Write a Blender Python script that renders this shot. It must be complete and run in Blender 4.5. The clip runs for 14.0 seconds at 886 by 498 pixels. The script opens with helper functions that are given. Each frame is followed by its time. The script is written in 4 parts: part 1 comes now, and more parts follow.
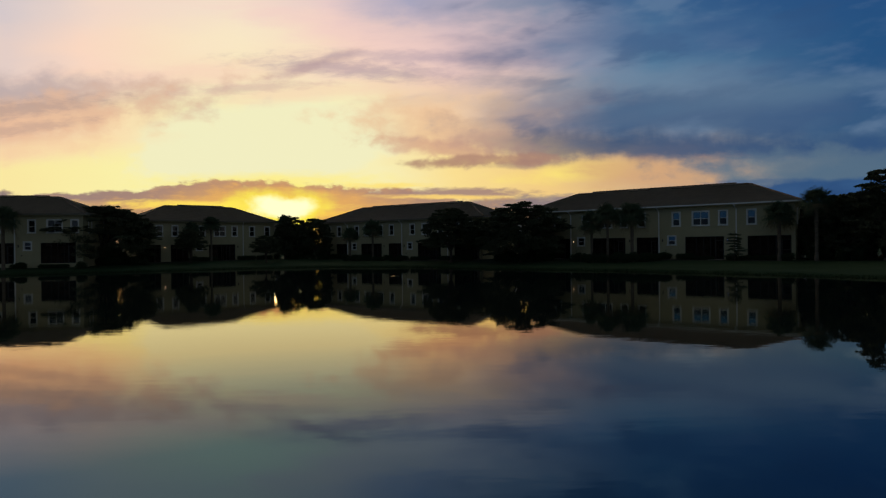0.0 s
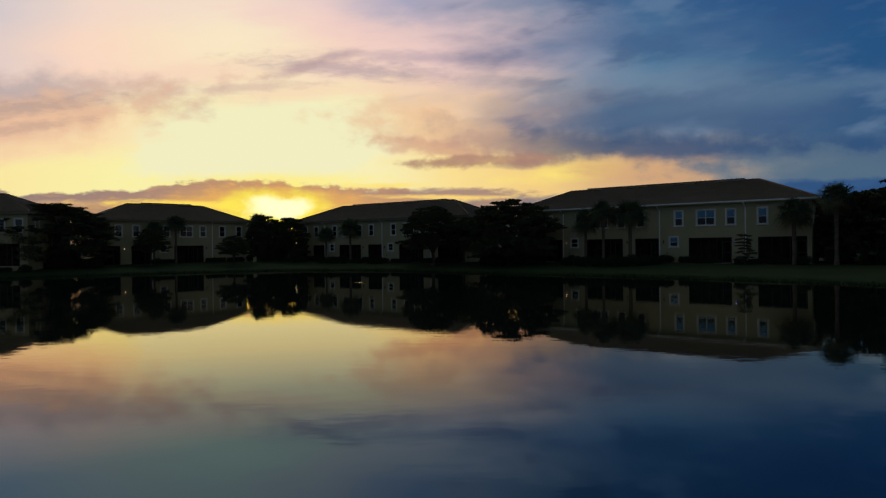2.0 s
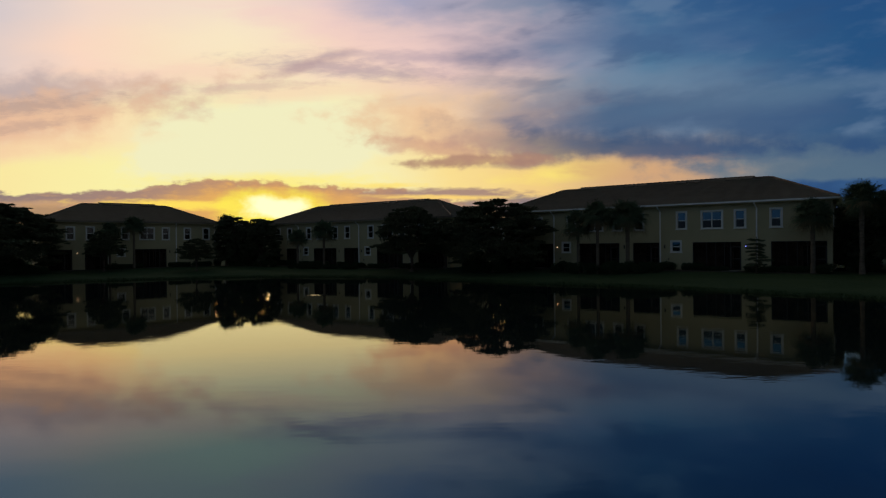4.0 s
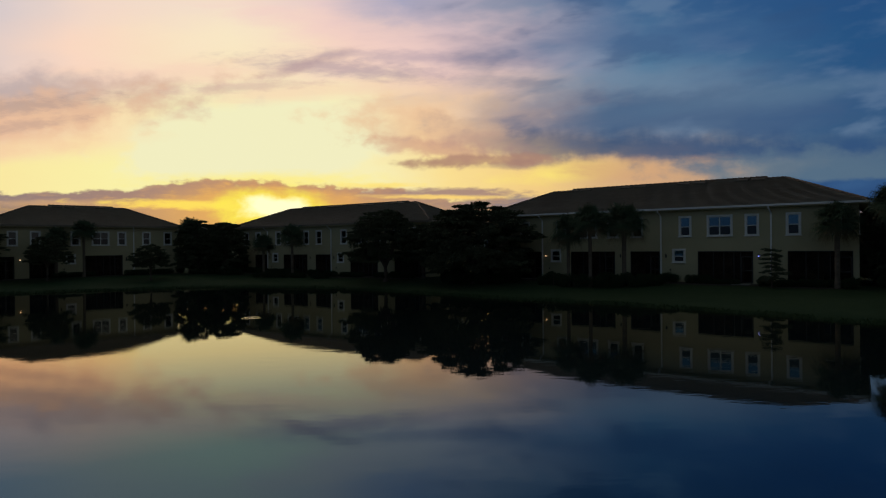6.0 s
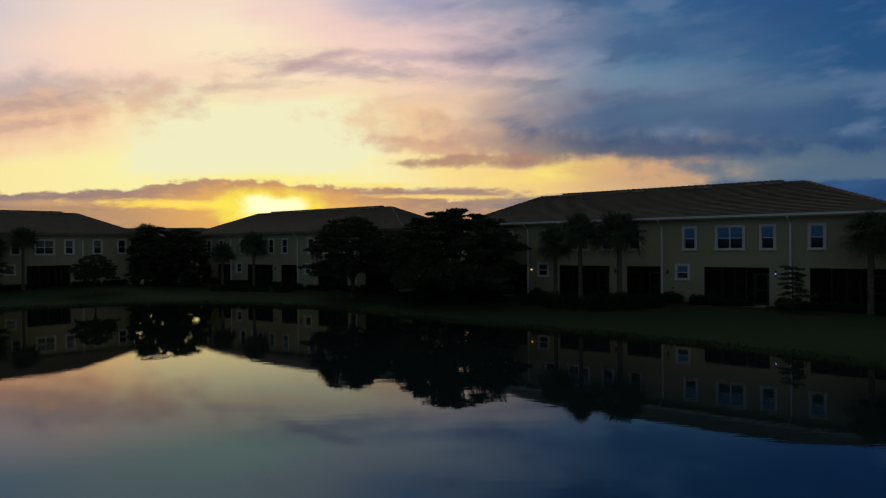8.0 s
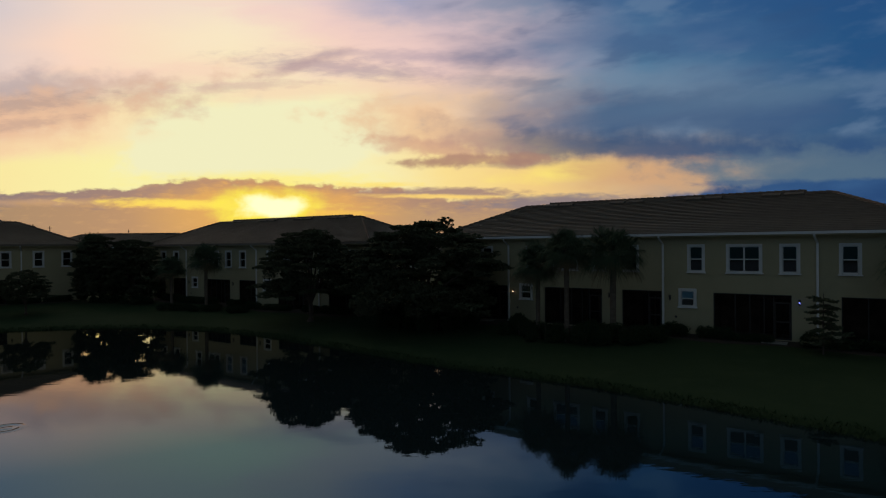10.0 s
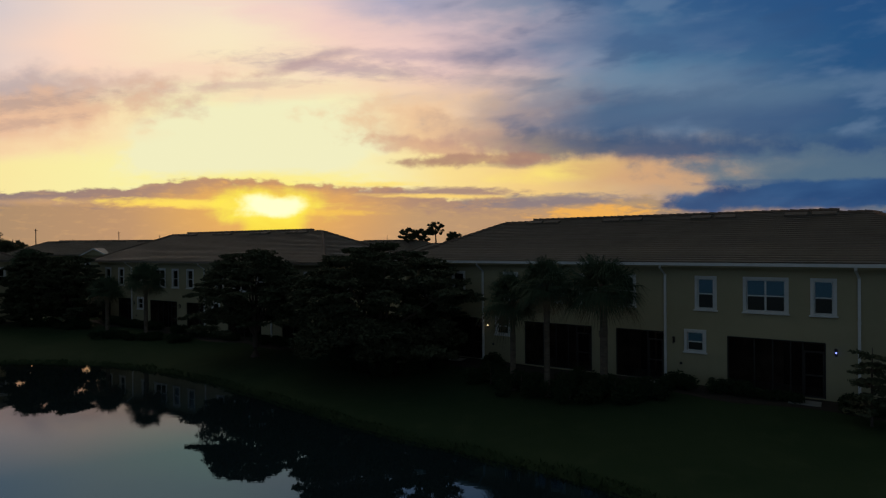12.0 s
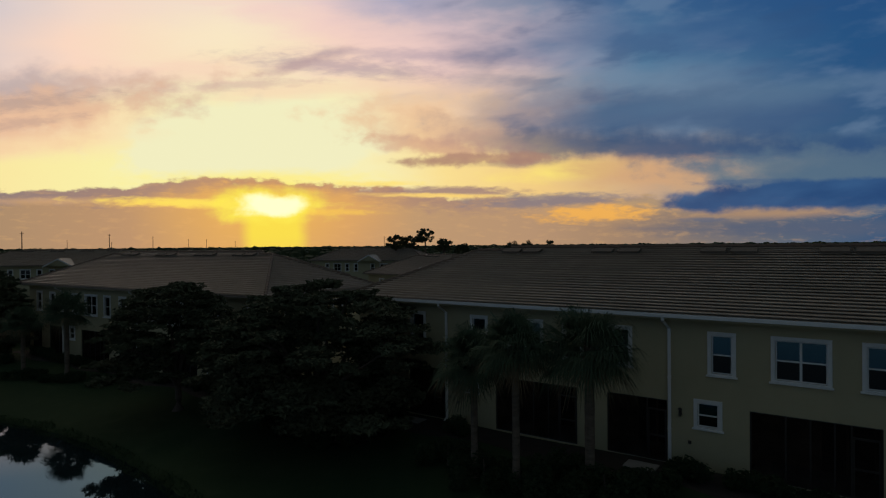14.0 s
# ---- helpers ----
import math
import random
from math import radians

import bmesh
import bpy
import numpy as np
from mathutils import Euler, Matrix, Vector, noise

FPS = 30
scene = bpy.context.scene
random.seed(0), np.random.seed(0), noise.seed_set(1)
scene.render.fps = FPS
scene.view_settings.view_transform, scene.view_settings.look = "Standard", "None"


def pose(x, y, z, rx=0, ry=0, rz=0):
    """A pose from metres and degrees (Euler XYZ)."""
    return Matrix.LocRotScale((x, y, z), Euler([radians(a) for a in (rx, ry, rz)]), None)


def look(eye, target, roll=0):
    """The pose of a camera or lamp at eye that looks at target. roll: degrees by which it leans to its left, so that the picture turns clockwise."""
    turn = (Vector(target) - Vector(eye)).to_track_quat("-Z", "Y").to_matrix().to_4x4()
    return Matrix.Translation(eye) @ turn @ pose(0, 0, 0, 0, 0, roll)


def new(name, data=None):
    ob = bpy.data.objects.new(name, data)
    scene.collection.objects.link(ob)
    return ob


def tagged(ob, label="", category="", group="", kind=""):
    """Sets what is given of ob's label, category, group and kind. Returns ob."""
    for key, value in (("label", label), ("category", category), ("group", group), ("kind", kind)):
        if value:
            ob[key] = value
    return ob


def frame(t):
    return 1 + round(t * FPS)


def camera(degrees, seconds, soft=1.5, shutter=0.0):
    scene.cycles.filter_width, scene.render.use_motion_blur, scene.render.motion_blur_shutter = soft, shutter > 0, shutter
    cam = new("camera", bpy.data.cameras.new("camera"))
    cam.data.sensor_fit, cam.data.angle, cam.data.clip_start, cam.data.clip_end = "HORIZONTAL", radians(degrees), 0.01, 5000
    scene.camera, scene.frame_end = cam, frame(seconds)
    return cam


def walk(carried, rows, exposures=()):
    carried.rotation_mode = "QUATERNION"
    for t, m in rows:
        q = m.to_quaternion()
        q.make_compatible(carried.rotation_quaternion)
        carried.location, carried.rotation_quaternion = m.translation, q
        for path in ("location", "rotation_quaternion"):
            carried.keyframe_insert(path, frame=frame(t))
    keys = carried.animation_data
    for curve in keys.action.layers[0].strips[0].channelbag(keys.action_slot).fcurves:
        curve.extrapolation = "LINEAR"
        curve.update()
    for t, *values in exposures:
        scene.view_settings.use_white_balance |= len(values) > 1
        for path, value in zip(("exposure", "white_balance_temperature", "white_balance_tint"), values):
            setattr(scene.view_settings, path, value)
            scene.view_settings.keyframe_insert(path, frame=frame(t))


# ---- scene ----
cam = camera(73.5, 14.0, soft=1.2)
ROWS = [
    (0.0, 0.0, 0.0, 2.557, -0.275, 0.655, -0.003),
    (0.5, 0.44, 1.536, 2.567, -0.272, 0.647, -0.08),
    (1.0, 0.892, 3.073, 2.596, -0.269, 0.639, -0.153),
    (1.5, 1.354, 4.611, 2.643, -0.267, 0.631, -0.223),
    (2.0, 1.827, 6.151, 2.708, -0.266, 0.623, -0.29),
    (2.5, 2.309, 7.692, 2.792, -0.265, 0.615, -0.353),
    (3.0, 2.801, 9.234, 2.894, -0.265, 0.608, -0.413),
    (3.5, 3.301, 10.778, 3.014, -0.266, 0.601, -0.47),
    (4.0, 3.811, 12.324, 3.152, -0.267, 0.594, -0.523),
    (4.5, 4.328, 13.871, 3.307, -0.269, 0.587, -0.572),
    (5.0, 4.853, 15.42, 3.48, -0.271, 0.58, -0.619),
    (5.5, 5.385, 16.97, 3.671, -0.275, 0.574, -0.662),
    (6.0, 5.924, 18.523, 3.878, -0.278, 0.568, -0.701),
    (6.5, 6.47, 20.077, 4.103, -0.283, 0.562, -0.737),
    (7.0, 7.021, 21.634, 4.345, -0.288, 0.556, -0.77),
    (7.5, 7.578, 23.192, 4.604, -0.294, 0.55, -0.8),
    (8.0, 8.14, 24.752, 4.879, -0.3, 0.545, -0.826),
    (8.5, 8.707, 26.315, 5.171, -0.307, 0.539, -0.848),
    (9.0, 9.278, 27.879, 5.479, -0.315, 0.534, -0.867),
    (9.5, 9.853, 29.446, 5.804, -0.323, 0.53, -0.883),
    (10.0, 10.431, 31.015, 6.144, -0.333, 0.525, -0.896),
    (10.5, 11.012, 32.586, 6.501, -0.342, 0.52, -0.905),
    (11.0, 11.595, 34.16, 6.874, -0.353, 0.516, -0.91),
    (11.5, 12.181, 35.736, 7.262, -0.364, 0.512, -0.913),
    (12.0, 12.768, 37.315, 7.666, -0.375, 0.508, -0.912),
    (12.5, 13.356, 38.896, 8.085, -0.387, 0.505, -0.907),
    (13.0, 13.945, 40.48, 8.52, -0.4, 0.501, -0.899),
    (13.5, 14.535, 42.066, 8.969, -0.414, 0.498, -0.888),
    (14.0, 15.124, 43.655, 9.434, -0.428, 0.495, -0.873),
]
walk(cam, [(t, pose(x, y, z, 90 + pitch, roll, yaw)) for t, x, y, z, pitch, roll, yaw in ROWS])

# ---- world: sunset sky, mostly clouded ----
world = bpy.data.worlds.new("sunset_sky")
scene.world = world
world.use_nodes = True
WT = world.node_tree
WT.nodes.clear()


class Net:
    """Small helper to write node arithmetic."""

    def __init__(self, tree):
        self.tree = tree

    def node(self, kind):
        return self.tree.nodes.new(kind)

    def put(self, socket, v):
        if isinstance(v, bpy.types.NodeSocket):
            self.tree.links.new(v, socket)
        elif isinstance(v, (tuple, list)) and len(v) == 3 and socket.type == "RGBA":
            socket.default_value = (*v, 1)
        else:
            socket.default_value = v

    def math(self, op, a, b=0.0, c=0.0, clamp=False):
        n = self.node("ShaderNodeMath")
        n.operation, n.use_clamp = op, clamp
        for s, v in zip(n.inputs, (a, b, c)):
            self.put(s, v)
        return n.outputs[0]

    def vec(self, op, a, b=(0, 0, 0)):
        n = self.node("ShaderNodeVectorMath")
        n.operation = op
        self.put(n.inputs[0], a), self.put(n.inputs[1], b)
        return n.outputs["Value"] if op == "LENGTH" else n.outputs[0]

    def join(self, x, y, z=0.0):
        n = self.node("ShaderNodeCombineXYZ")
        for s, v in zip(n.inputs, (x, y, z)):
            self.put(s, v)
        return n.outputs[0]

    def split(self, v):
        n = self.node("ShaderNodeSeparateXYZ")
        self.put(n.inputs[0], v)
        return n.outputs

    def step(self, v, a, b, lo=0.0, hi=1.0):
        n = self.node("ShaderNodeMapRange")
        n.interpolation_type = "SMOOTHSTEP"
        for s, w in zip(n.inputs, (v, a, b, lo, hi)):
            self.put(s, w)
        return n.outputs[0]

    def noise(self, v, scale, detail=4.0, rough=0.55, distortion=0.0):
        n = self.node("ShaderNodeTexNoise")
        self.put(n.inputs["Vector"], v)
        n.inputs["Scale"].default_value, n.inputs["Detail"].default_value = scale, detail
        n.inputs["Roughness"].default_value, n.inputs["Distortion"].default_value = rough, distortion
        return n.outputs[0]

    def mix(self, f, a, b, blend="MIX"):
        n = self.node("ShaderNodeMix")
        n.data_type, n.blend_type = "RGBA", blend
        self.put(n.inputs[0], f), self.put(n.inputs[6], a), self.put(n.inputs[7], b)
        return n.outputs[2]

    def ramp(self, f, stops):
        n = self.node("ShaderNodeValToRGB")
        e = n.color_ramp.elements
        e[0].position, e[1].position = stops[0][0], stops[-1][0]
        e[0].color, e[1].color = (*stops[0][1], 1), (*stops[-1][1], 1)
        for p, c in stops[1:-1]:
            e.new(p).color = (*c, 1)
        self.put(n.inputs[0], f)
        return n.outputs[0]


def lin(r, g, b):
    """Linear colour from display values 0 to 255."""
    return tuple((v / 12.92 if v <= 0.04045 else ((v + 0.055) / 1.055) ** 2.4) for v in (r / 255, g / 255, b / 255))


W = Net(WT)
direction = W.node("ShaderNodeTexCoord").outputs["Generated"]
dx, dy, dz = W.split(direction)
front = W.math("MAXIMUM", dy, 0.2)
# tangents to the right of and above the middle of the western horizon
sx, sy = W.math("DIVIDE", dx, front), W.math("MAXIMUM", W.math("DIVIDE", dz, front), 0.0)
stretched = W.join(sx, W.math("MULTIPLY", sy, 3.0))
slant = W.join(W.math("ADD", sx, W.math("MULTIPLY", sy, -0.4)), W.math("MULTIPLY_ADD", sy, 4.0, W.math("MULTIPLY", sx, -0.12)))


def centred(v, k):
    return W.math("MULTIPLY", W.math("SUBTRACT", v, 0.5), k)


n_big = W.noise(stretched, 3.2, 3.0, 0.5)
n_mid = W.noise(stretched, 9.0, 6.0, 0.6, 0.2)
n_edge = W.noise(W.join(sx, W.math("MULTIPLY", sy, 1.6)), 26.0, 5.0, 0.6)
n_streak = W.noise(slant, 4.6, 5.0, 0.52, 0.25)
n_puff = W.noise(W.join(sx, W.math("MULTIPLY", sy, 1.6)), 16.0, 5.0, 0.55, 0.12)
n_wisp = W.noise(W.join(sx, W.math("MULTIPLY", sy, 6.0)), 7.0, 7.0, 0.62, 0.4)
wx = W.math("ADD", sx, W.math("ADD", centred(n_big, 0.1), centred(n_mid, 0.07)))
wy = W.math("ADD", sy, W.math("ADD", centred(n_mid, 0.05), centred(n_edge, 0.014)))
across = W.math("MULTIPLY_ADD", wx, 0.625, 0.5, clamp=True)
along = W.math("MULTIPLY_ADD", sx, 0.625, 0.5, clamp=True)
TOP = [(0.0399, lin(212, 200, 202)), (0.1471, lin(242, 216, 200)), (0.2899, lin(244, 224, 202)), (0.3851, lin(232, 204, 200)), (0.4684, lin(150, 158, 188)), (0.5756, lin(100, 126, 158)), (0.7244, lin(58, 96, 138)), (0.9327, lin(42, 80, 126))]
HIGH = [(0.0399, lin(228, 206, 198)), (0.1292, lin(250, 216, 194)), (0.2899, lin(249, 230, 192)), (0.4089, lin(246, 212, 192)), (0.5161, lin(224, 194, 194)), (0.6113, lin(150, 154, 174)), (0.7244, lin(82, 120, 152)), (0.9327, lin(44, 86, 128))]
MID = [(0.0399, lin(240, 204, 176)), (0.1471, lin(250, 222, 176)), (0.2363, lin(245, 240, 188)), (0.4089, lin(246, 238, 190)), (0.4923, lin(250, 216, 168)), (0.5756, lin(204, 174, 158)), (0.6827, lin(104, 122, 144)), (0.9327, lin(54, 88, 126))]
LOW = [(0.0399, lin(250, 232, 162)), (0.1589, lin(250, 240, 168)), (0.278, lin(246, 242, 190)), (0.4327, lin(248, 238, 182)), (0.5161, lin(250, 222, 146)), (0.6113, lin(242, 204, 132)), (0.7304, lin(204, 168, 134)), (0.8137, lin(138, 140, 138)), (0.903, lin(84, 108, 130))]
sky = W.ramp(across, LOW)
for stops, lo, hi in ((MID, 0.135, 0.2), (HIGH, 0.24, 0.31), (TOP, 0.34, 0.41)):
    sky = W.mix(W.step(wy, lo, hi), sky, W.ramp(across, stops))


def times(*masks):
    out = masks[0]
    for m in masks[1:]:
        out = W.math("MULTIPLY", out, m)
    return out


def cloud(tx, ty, rx, ry, soft, lean=0.0, rag=0.6, by=None):
    """Mask of a cloud or gap round a place of the sky; rag sets how far noise eats into its rim."""
    x = W.math("SUBTRACT", sx, tx)
    v = W.math("SUBTRACT", sy, W.math("MULTIPLY_ADD", x, lean, ty))
    d = W.vec("LENGTH", W.join(W.math("DIVIDE", x, rx), W.math("DIVIDE", v, ry)))
    return W.step(W.math("ADD", d, centred(by or n_puff, rag * 2.2)), 1 - soft, 1 + soft, 1.0, 0.0)


def lay(color, *masks):
    global sky
    sky = W.mix(times(*masks), sky, color)


n_roll = W.noise(W.join(W.math("MULTIPLY_ADD", sy, -1.1, sx), W.math("MULTIPLY", sy, 2.4)), 7.0, 4.0, 0.5, 0.1)
n_fringe = W.noise(W.join(sx, W.math("MULTIPLY", sy, 0.3)), 34.0, 3.0, 0.5)
n_fine = W.noise(W.join(sx, W.math("MULTIPLY", sy, 3.4)), 30.0, 5.0, 0.6, 0.3)
# open cream sky in the middle and a paler patch over it
lay(lin(242, 238, 194), cloud(-0.2944, 0.1791, 0.2334, 0.0724, 0.16, 0.06, 0.5, n_puff), 0.95)
lay(lin(249, 233, 202), cloud(-0.3277, 0.3544, 0.1143, 0.0267, 0.9, 0.0, 0.8, n_mid), 0.45)
# pink and peach cloud arching over it
lay(lin(245, 208, 198), cloud(-0.1372, 0.3563, 0.2001, 0.0248, 0.9, -0.25, 1.2, n_wisp), 0.6)
lay(lin(247, 206, 186), cloud(-0.4611, 0.2848, 0.1905, 0.021, 0.9, 0.05, 1.2, n_wisp), 0.55)
lay(lin(248, 212, 180), cloud(-0.2324, 0.261, 0.162, 0.0133, 0.9, 0.06, 1.0, n_wisp), 0.6)
lay(lin(226, 196, 194), cloud(0.0629, 0.3563, 0.1429, 0.0667, 1.0, 0.0, 0.6, n_streak), 0.45)
lay(lin(236, 200, 180), cloud(0.0629, 0.2563, 0.1238, 0.0381, 1.0, 0.0, 0.8, n_streak), 0.5)
# grey and peach bank at the far left, thinning to a point
lay(lin(176, 162, 166), cloud(-0.7659, 0.261, 0.3144, 0.0324, 0.7, 0.0, 1.0, n_puff), 0.75)
lay(lin(232, 186, 152), cloud(-0.7278, 0.2115, 0.2763, 0.0362, 0.7, 0.15, 1.3, n_puff), 0.8)
lay(lin(166, 146, 142), cloud(-0.7278, 0.2372, 0.1429, 0.0124, 0.8, 0.1, 1.4, n_fine), 0.5)
lay(lin(180, 152, 142), cloud(-0.7374, 0.202, 0.1238, 0.0086, 0.8, 0.12, 1.4, n_fine), 0.45)
lay(lin(250, 214, 168), cloud(-0.7374, 0.1639, 0.181, 0.0143, 0.9, 0.1, 1.0, n_puff), 0.6)
# mauve streaks over the glow
lay(lin(164, 146, 160), cloud(-0.1372, 0.2982, 0.1429, 0.0114, 1.0, -0.09, 1.1, n_fine), 0.6)
lay(lin(176, 148, 154), cloud(-0.2134, 0.3087, 0.0572, 0.0086, 0.9, 0.3, 1.1, n_puff), 0.6)
lay(lin(166, 150, 166), cloud(-0.0133, 0.3172, 0.1524, 0.0086, 1.0, -0.05, 1.0, n_fine), 0.5)
lay(lin(206, 172, 164), cloud(-0.3182, 0.2706, 0.1048, 0.0067, 0.9, 0.04, 1.2, n_fine), 0.5)
# long grey-blue rolls of the deck to the right
right = W.step(W.math("MULTIPLY_ADD", sy, 0.55, wx), 0.1391, 0.3963)
lay(lin(108, 132, 160), W.step(n_roll, 0.5, 0.68), right, W.step(sy, 0.1277, 0.1753), 0.5)
lay(lin(52, 82, 122), W.step(n_roll, 0.5, 0.34), right, W.step(sy, 0.1277, 0.1753), 0.55)
lay(lin(70, 100, 140), cloud(0.3296, 0.3468, 0.2477, 0.0324, 0.8, 0.02, 1.3, n_streak), 0.6)
lay(lin(112, 136, 160), cloud(0.3201, 0.2706, 0.2286, 0.0248, 0.9, 0.08, 1.3, n_streak), 0.6)
lay(lin(70, 96, 130), cloud(0.3868, 0.2182, 0.2858, 0.0324, 0.7, 0.06, 1.2, n_roll), 0.75)
lay(lin(34, 78, 126), cloud(0.7774, 0.3563, 0.2382, 0.0857, 0.9, 0.0, 1.0, n_streak), 0.6)
lay(lin(94, 122, 148), cloud(0.6059, 0.2563, 0.1905, 0.0171, 0.9, 0.12, 1.4, n_roll), 0.5)
# ragged warm cloud at its end
lay(lin(240, 202, 164), cloud(-0.0229, 0.2324, 0.1238, 0.021, 0.8, 0.0, 1.6), 0.6)
lay(lin(232, 188, 148), cloud(0.0057, 0.1896, 0.1238, 0.0343, 0.7, -0.15, 1.5), 0.65)
lay(lin(208, 160, 134), cloud(0.0152, 0.1639, 0.1048, 0.0152, 0.7, -0.1, 1.8), 0.6)
lay(lin(172, 140, 138), cloud(0.0915, 0.1734, 0.0857, 0.0133, 0.7, -0.1, 1.8), 0.4)
lay(lin(118, 118, 136), cloud(0.1677, 0.2324, 0.1143, 0.0191, 0.9, 0.15, 1.6), 0.4)
# its dark underside, with a hanging fringe
RIMS = [(0.45, 0.0), (0.5333, 0.15), (0.5869, 0.5), (0.6584, 0.85), (0.8073, 0.9), (0.9859, 0.9)]
base = W.math("ADD", W.math("MULTIPLY_ADD", sx, -0.03, 0.1505), W.math("ADD", centred(n_fringe, 0.028), centred(n_puff, 0.045)))
over = W.math("SUBTRACT", sy, base)
density = W.ramp(along, [(p, (h, h, h)) for p, h in RIMS])
lay(W.ramp(along, [(0.4976, lin(190, 142, 124)), (0.5572, lin(120, 108, 118)), (0.6048, lin(82, 90, 114)), (0.6763, lin(62, 84, 116)), (0.9668, lin(48, 80, 122))]), W.step(over, -0.012, 0.012), W.step(over, 0.0629, 0.0248), density)
lay(lin(142, 118, 118), cloud(0.1391, 0.1362, 0.0762, 0.0057, 0.8, 0.02, 1.4), 0.6)
lay(lin(170, 128, 110), cloud(-0.0086, 0.1391, 0.0381, 0.0067, 0.8, 0.0, 1.8), 0.6)
lay(lin(172, 132, 114), cloud(0.0629, 0.1439, 0.1191, 0.0086, 0.5, 0.02, 1.5), 0.75)
# lit gap below the deck
lay(lin(255, 232, 120), cloud(0.2105, 0.12, 0.081, 0.0133, 0.8, 0.06, 1.2, n_mid), 0.85)
lay(lin(210, 164, 122), cloud(0.3868, 0.12, 0.1524, 0.0229, 0.7, 0.0, 1.0, n_mid), 0.8)
lay(lin(106, 124, 138), cloud(0.6345, 0.1258, 0.181, 0.0248, 0.7, 0.0, 0.9), 0.85)
lay(lin(166, 160, 142), cloud(0.5773, 0.1258, 0.0762, 0.0095, 0.9, 0.1, 1.8), 0.5)

lay(lin(78, 104, 128), cloud(0.7012, 0.1238, 0.2191, 0.0286, 0.6, 0.0, 0.9), 0.8)

# hazy cloud over the horizon, its bumpy top highest over the sun
RIM = [(0.0399, 0.1), (0.1768, 0.1), (0.2184, 0.1115), (0.2809, 0.119), (0.3494, 0.1097), (0.4209, 0.102), (0.4566, 0.0957), (0.5101, 0.0816), (0.9732, 0.0706)]
top = W.math("MULTIPLY", W.ramp(along, [(p, (h * 5, h * 5, h * 5)) for p, h in RIM]), 0.2)
top = W.math("ADD", top, W.math("ADD", centred(n_puff, 0.045), centred(n_fine, 0.02)))
under = W.math("SUBTRACT", top, sy)
HAZE = [(0.0399, lin(172, 140, 108)), (0.1827, lin(190, 148, 110)), (0.278, lin(216, 164, 104)), (0.3375, lin(222, 170, 100)), (0.4089, lin(208, 156, 108)), (0.4804, lin(190, 152, 114)), (0.6054, lin(182, 146, 114)), (0.6827, lin(166, 135, 108)), (0.7839, lin(128, 117, 112)), (0.8732, lin(94, 102, 116)), (0.9684, lin(62, 88, 120))]
haze = W.ramp(along, HAZE)
# darker lumps along its top, lit yellow on the very rim near the sun
lump = W.ramp(along, [(0.0399, lin(138, 122, 124)), (0.2184, lin(164, 132, 122)), (0.33, lin(186, 138, 112)), (0.4209, lin(184, 142, 116)), (0.5, lin(168, 134, 118)), (0.6947, lin(190, 156, 116)), (0.9327, lin(96, 116, 134))])
haze = W.mix(times(W.step(W.math("ADD", under, centred(n_fine, 0.03)), 0.034, 0.012), 0.8), haze, lump)
haze = W.mix(times(W.step(n_fine, 0.5, 0.72), 0.35), haze, W.mix(0.5, haze, lin(238, 184, 118)))
sky = W.mix(W.step(under, -0.003, 0.005), sky, haze)
lay(lin(255, 238, 132), cloud(-0.2896, 0.1105, 0.162, 0.0133, 0.8, 0.0, 0.6, n_fine), W.step(under, 0.007, -0.001), 0.85)
lay(lin(255, 226, 120), cloud(-0.0895, 0.1029, 0.0572, 0.0038, 0.8, 0.0, 1.2, n_fine), 0.8)
# slots and small clouds near the horizon
lay(lin(252, 200, 104), cloud(-0.423, 0.0734, 0.1238, 0.0067, 0.7, -0.02, 1.2, n_fine), 0.9)
lay(lin(214, 168, 122), cloud(-0.6326, 0.0781, 0.1048, 0.0048, 0.9, 0.0, 1.4, n_fine), 0.6)
lay(lin(160, 128, 122), cloud(0.0248, 0.0895, 0.1096, 0.0076, 0.5, -0.01, 0.9, n_fine), 0.9)
lay(lin(255, 214, 118), cloud(0.0057, 0.0829, 0.1, 0.0033, 0.7, -0.02, 1.0, n_fine), 0.85)
lay(lin(132, 122, 130), cloud(0.2058, 0.0734, 0.1238, 0.0105, 0.5, 0.03, 1.0, n_fine), 0.8)
lay(lin(244, 178, 84), cloud(0.2772, 0.0505, 0.0857, 0.0124, 0.6, 0.02, 1.3, n_fine), 0.9)
lay(lin(186, 146, 108), cloud(0.5773, 0.0495, 0.1429, 0.0095, 0.7, 0.02, 1.2, n_fine), 0.65)
lay(lin(96, 104, 124), cloud(0.463, 0.0381, 0.0381, 0.0038, 0.6, 0.0, 1.0, n_fine), 0.7)
lay(lin(84, 94, 116), cloud(0.6345, 0.0229, 0.2096, 0.0133, 0.8, 0.0, 0.8, n_fine), 0.8)
blunt = W.math("ADD", sx, centred(n_fine, 0.05))
lay(W.ramp(n_roll, [(0.3, lin(36, 68, 114)), (0.7, lin(54, 90, 134))]), cloud(0.6821, 0.0791, 0.3144, 0.0248, 0.25, 0.03, 0.55, n_puff), W.step(blunt, 0.3753, 0.4077), 0.95)
lay(lin(70, 96, 130), cloud(0.5201, 0.1019, 0.0762, 0.0048, 0.6, 0.02, 1.0, n_fine), 0.6)
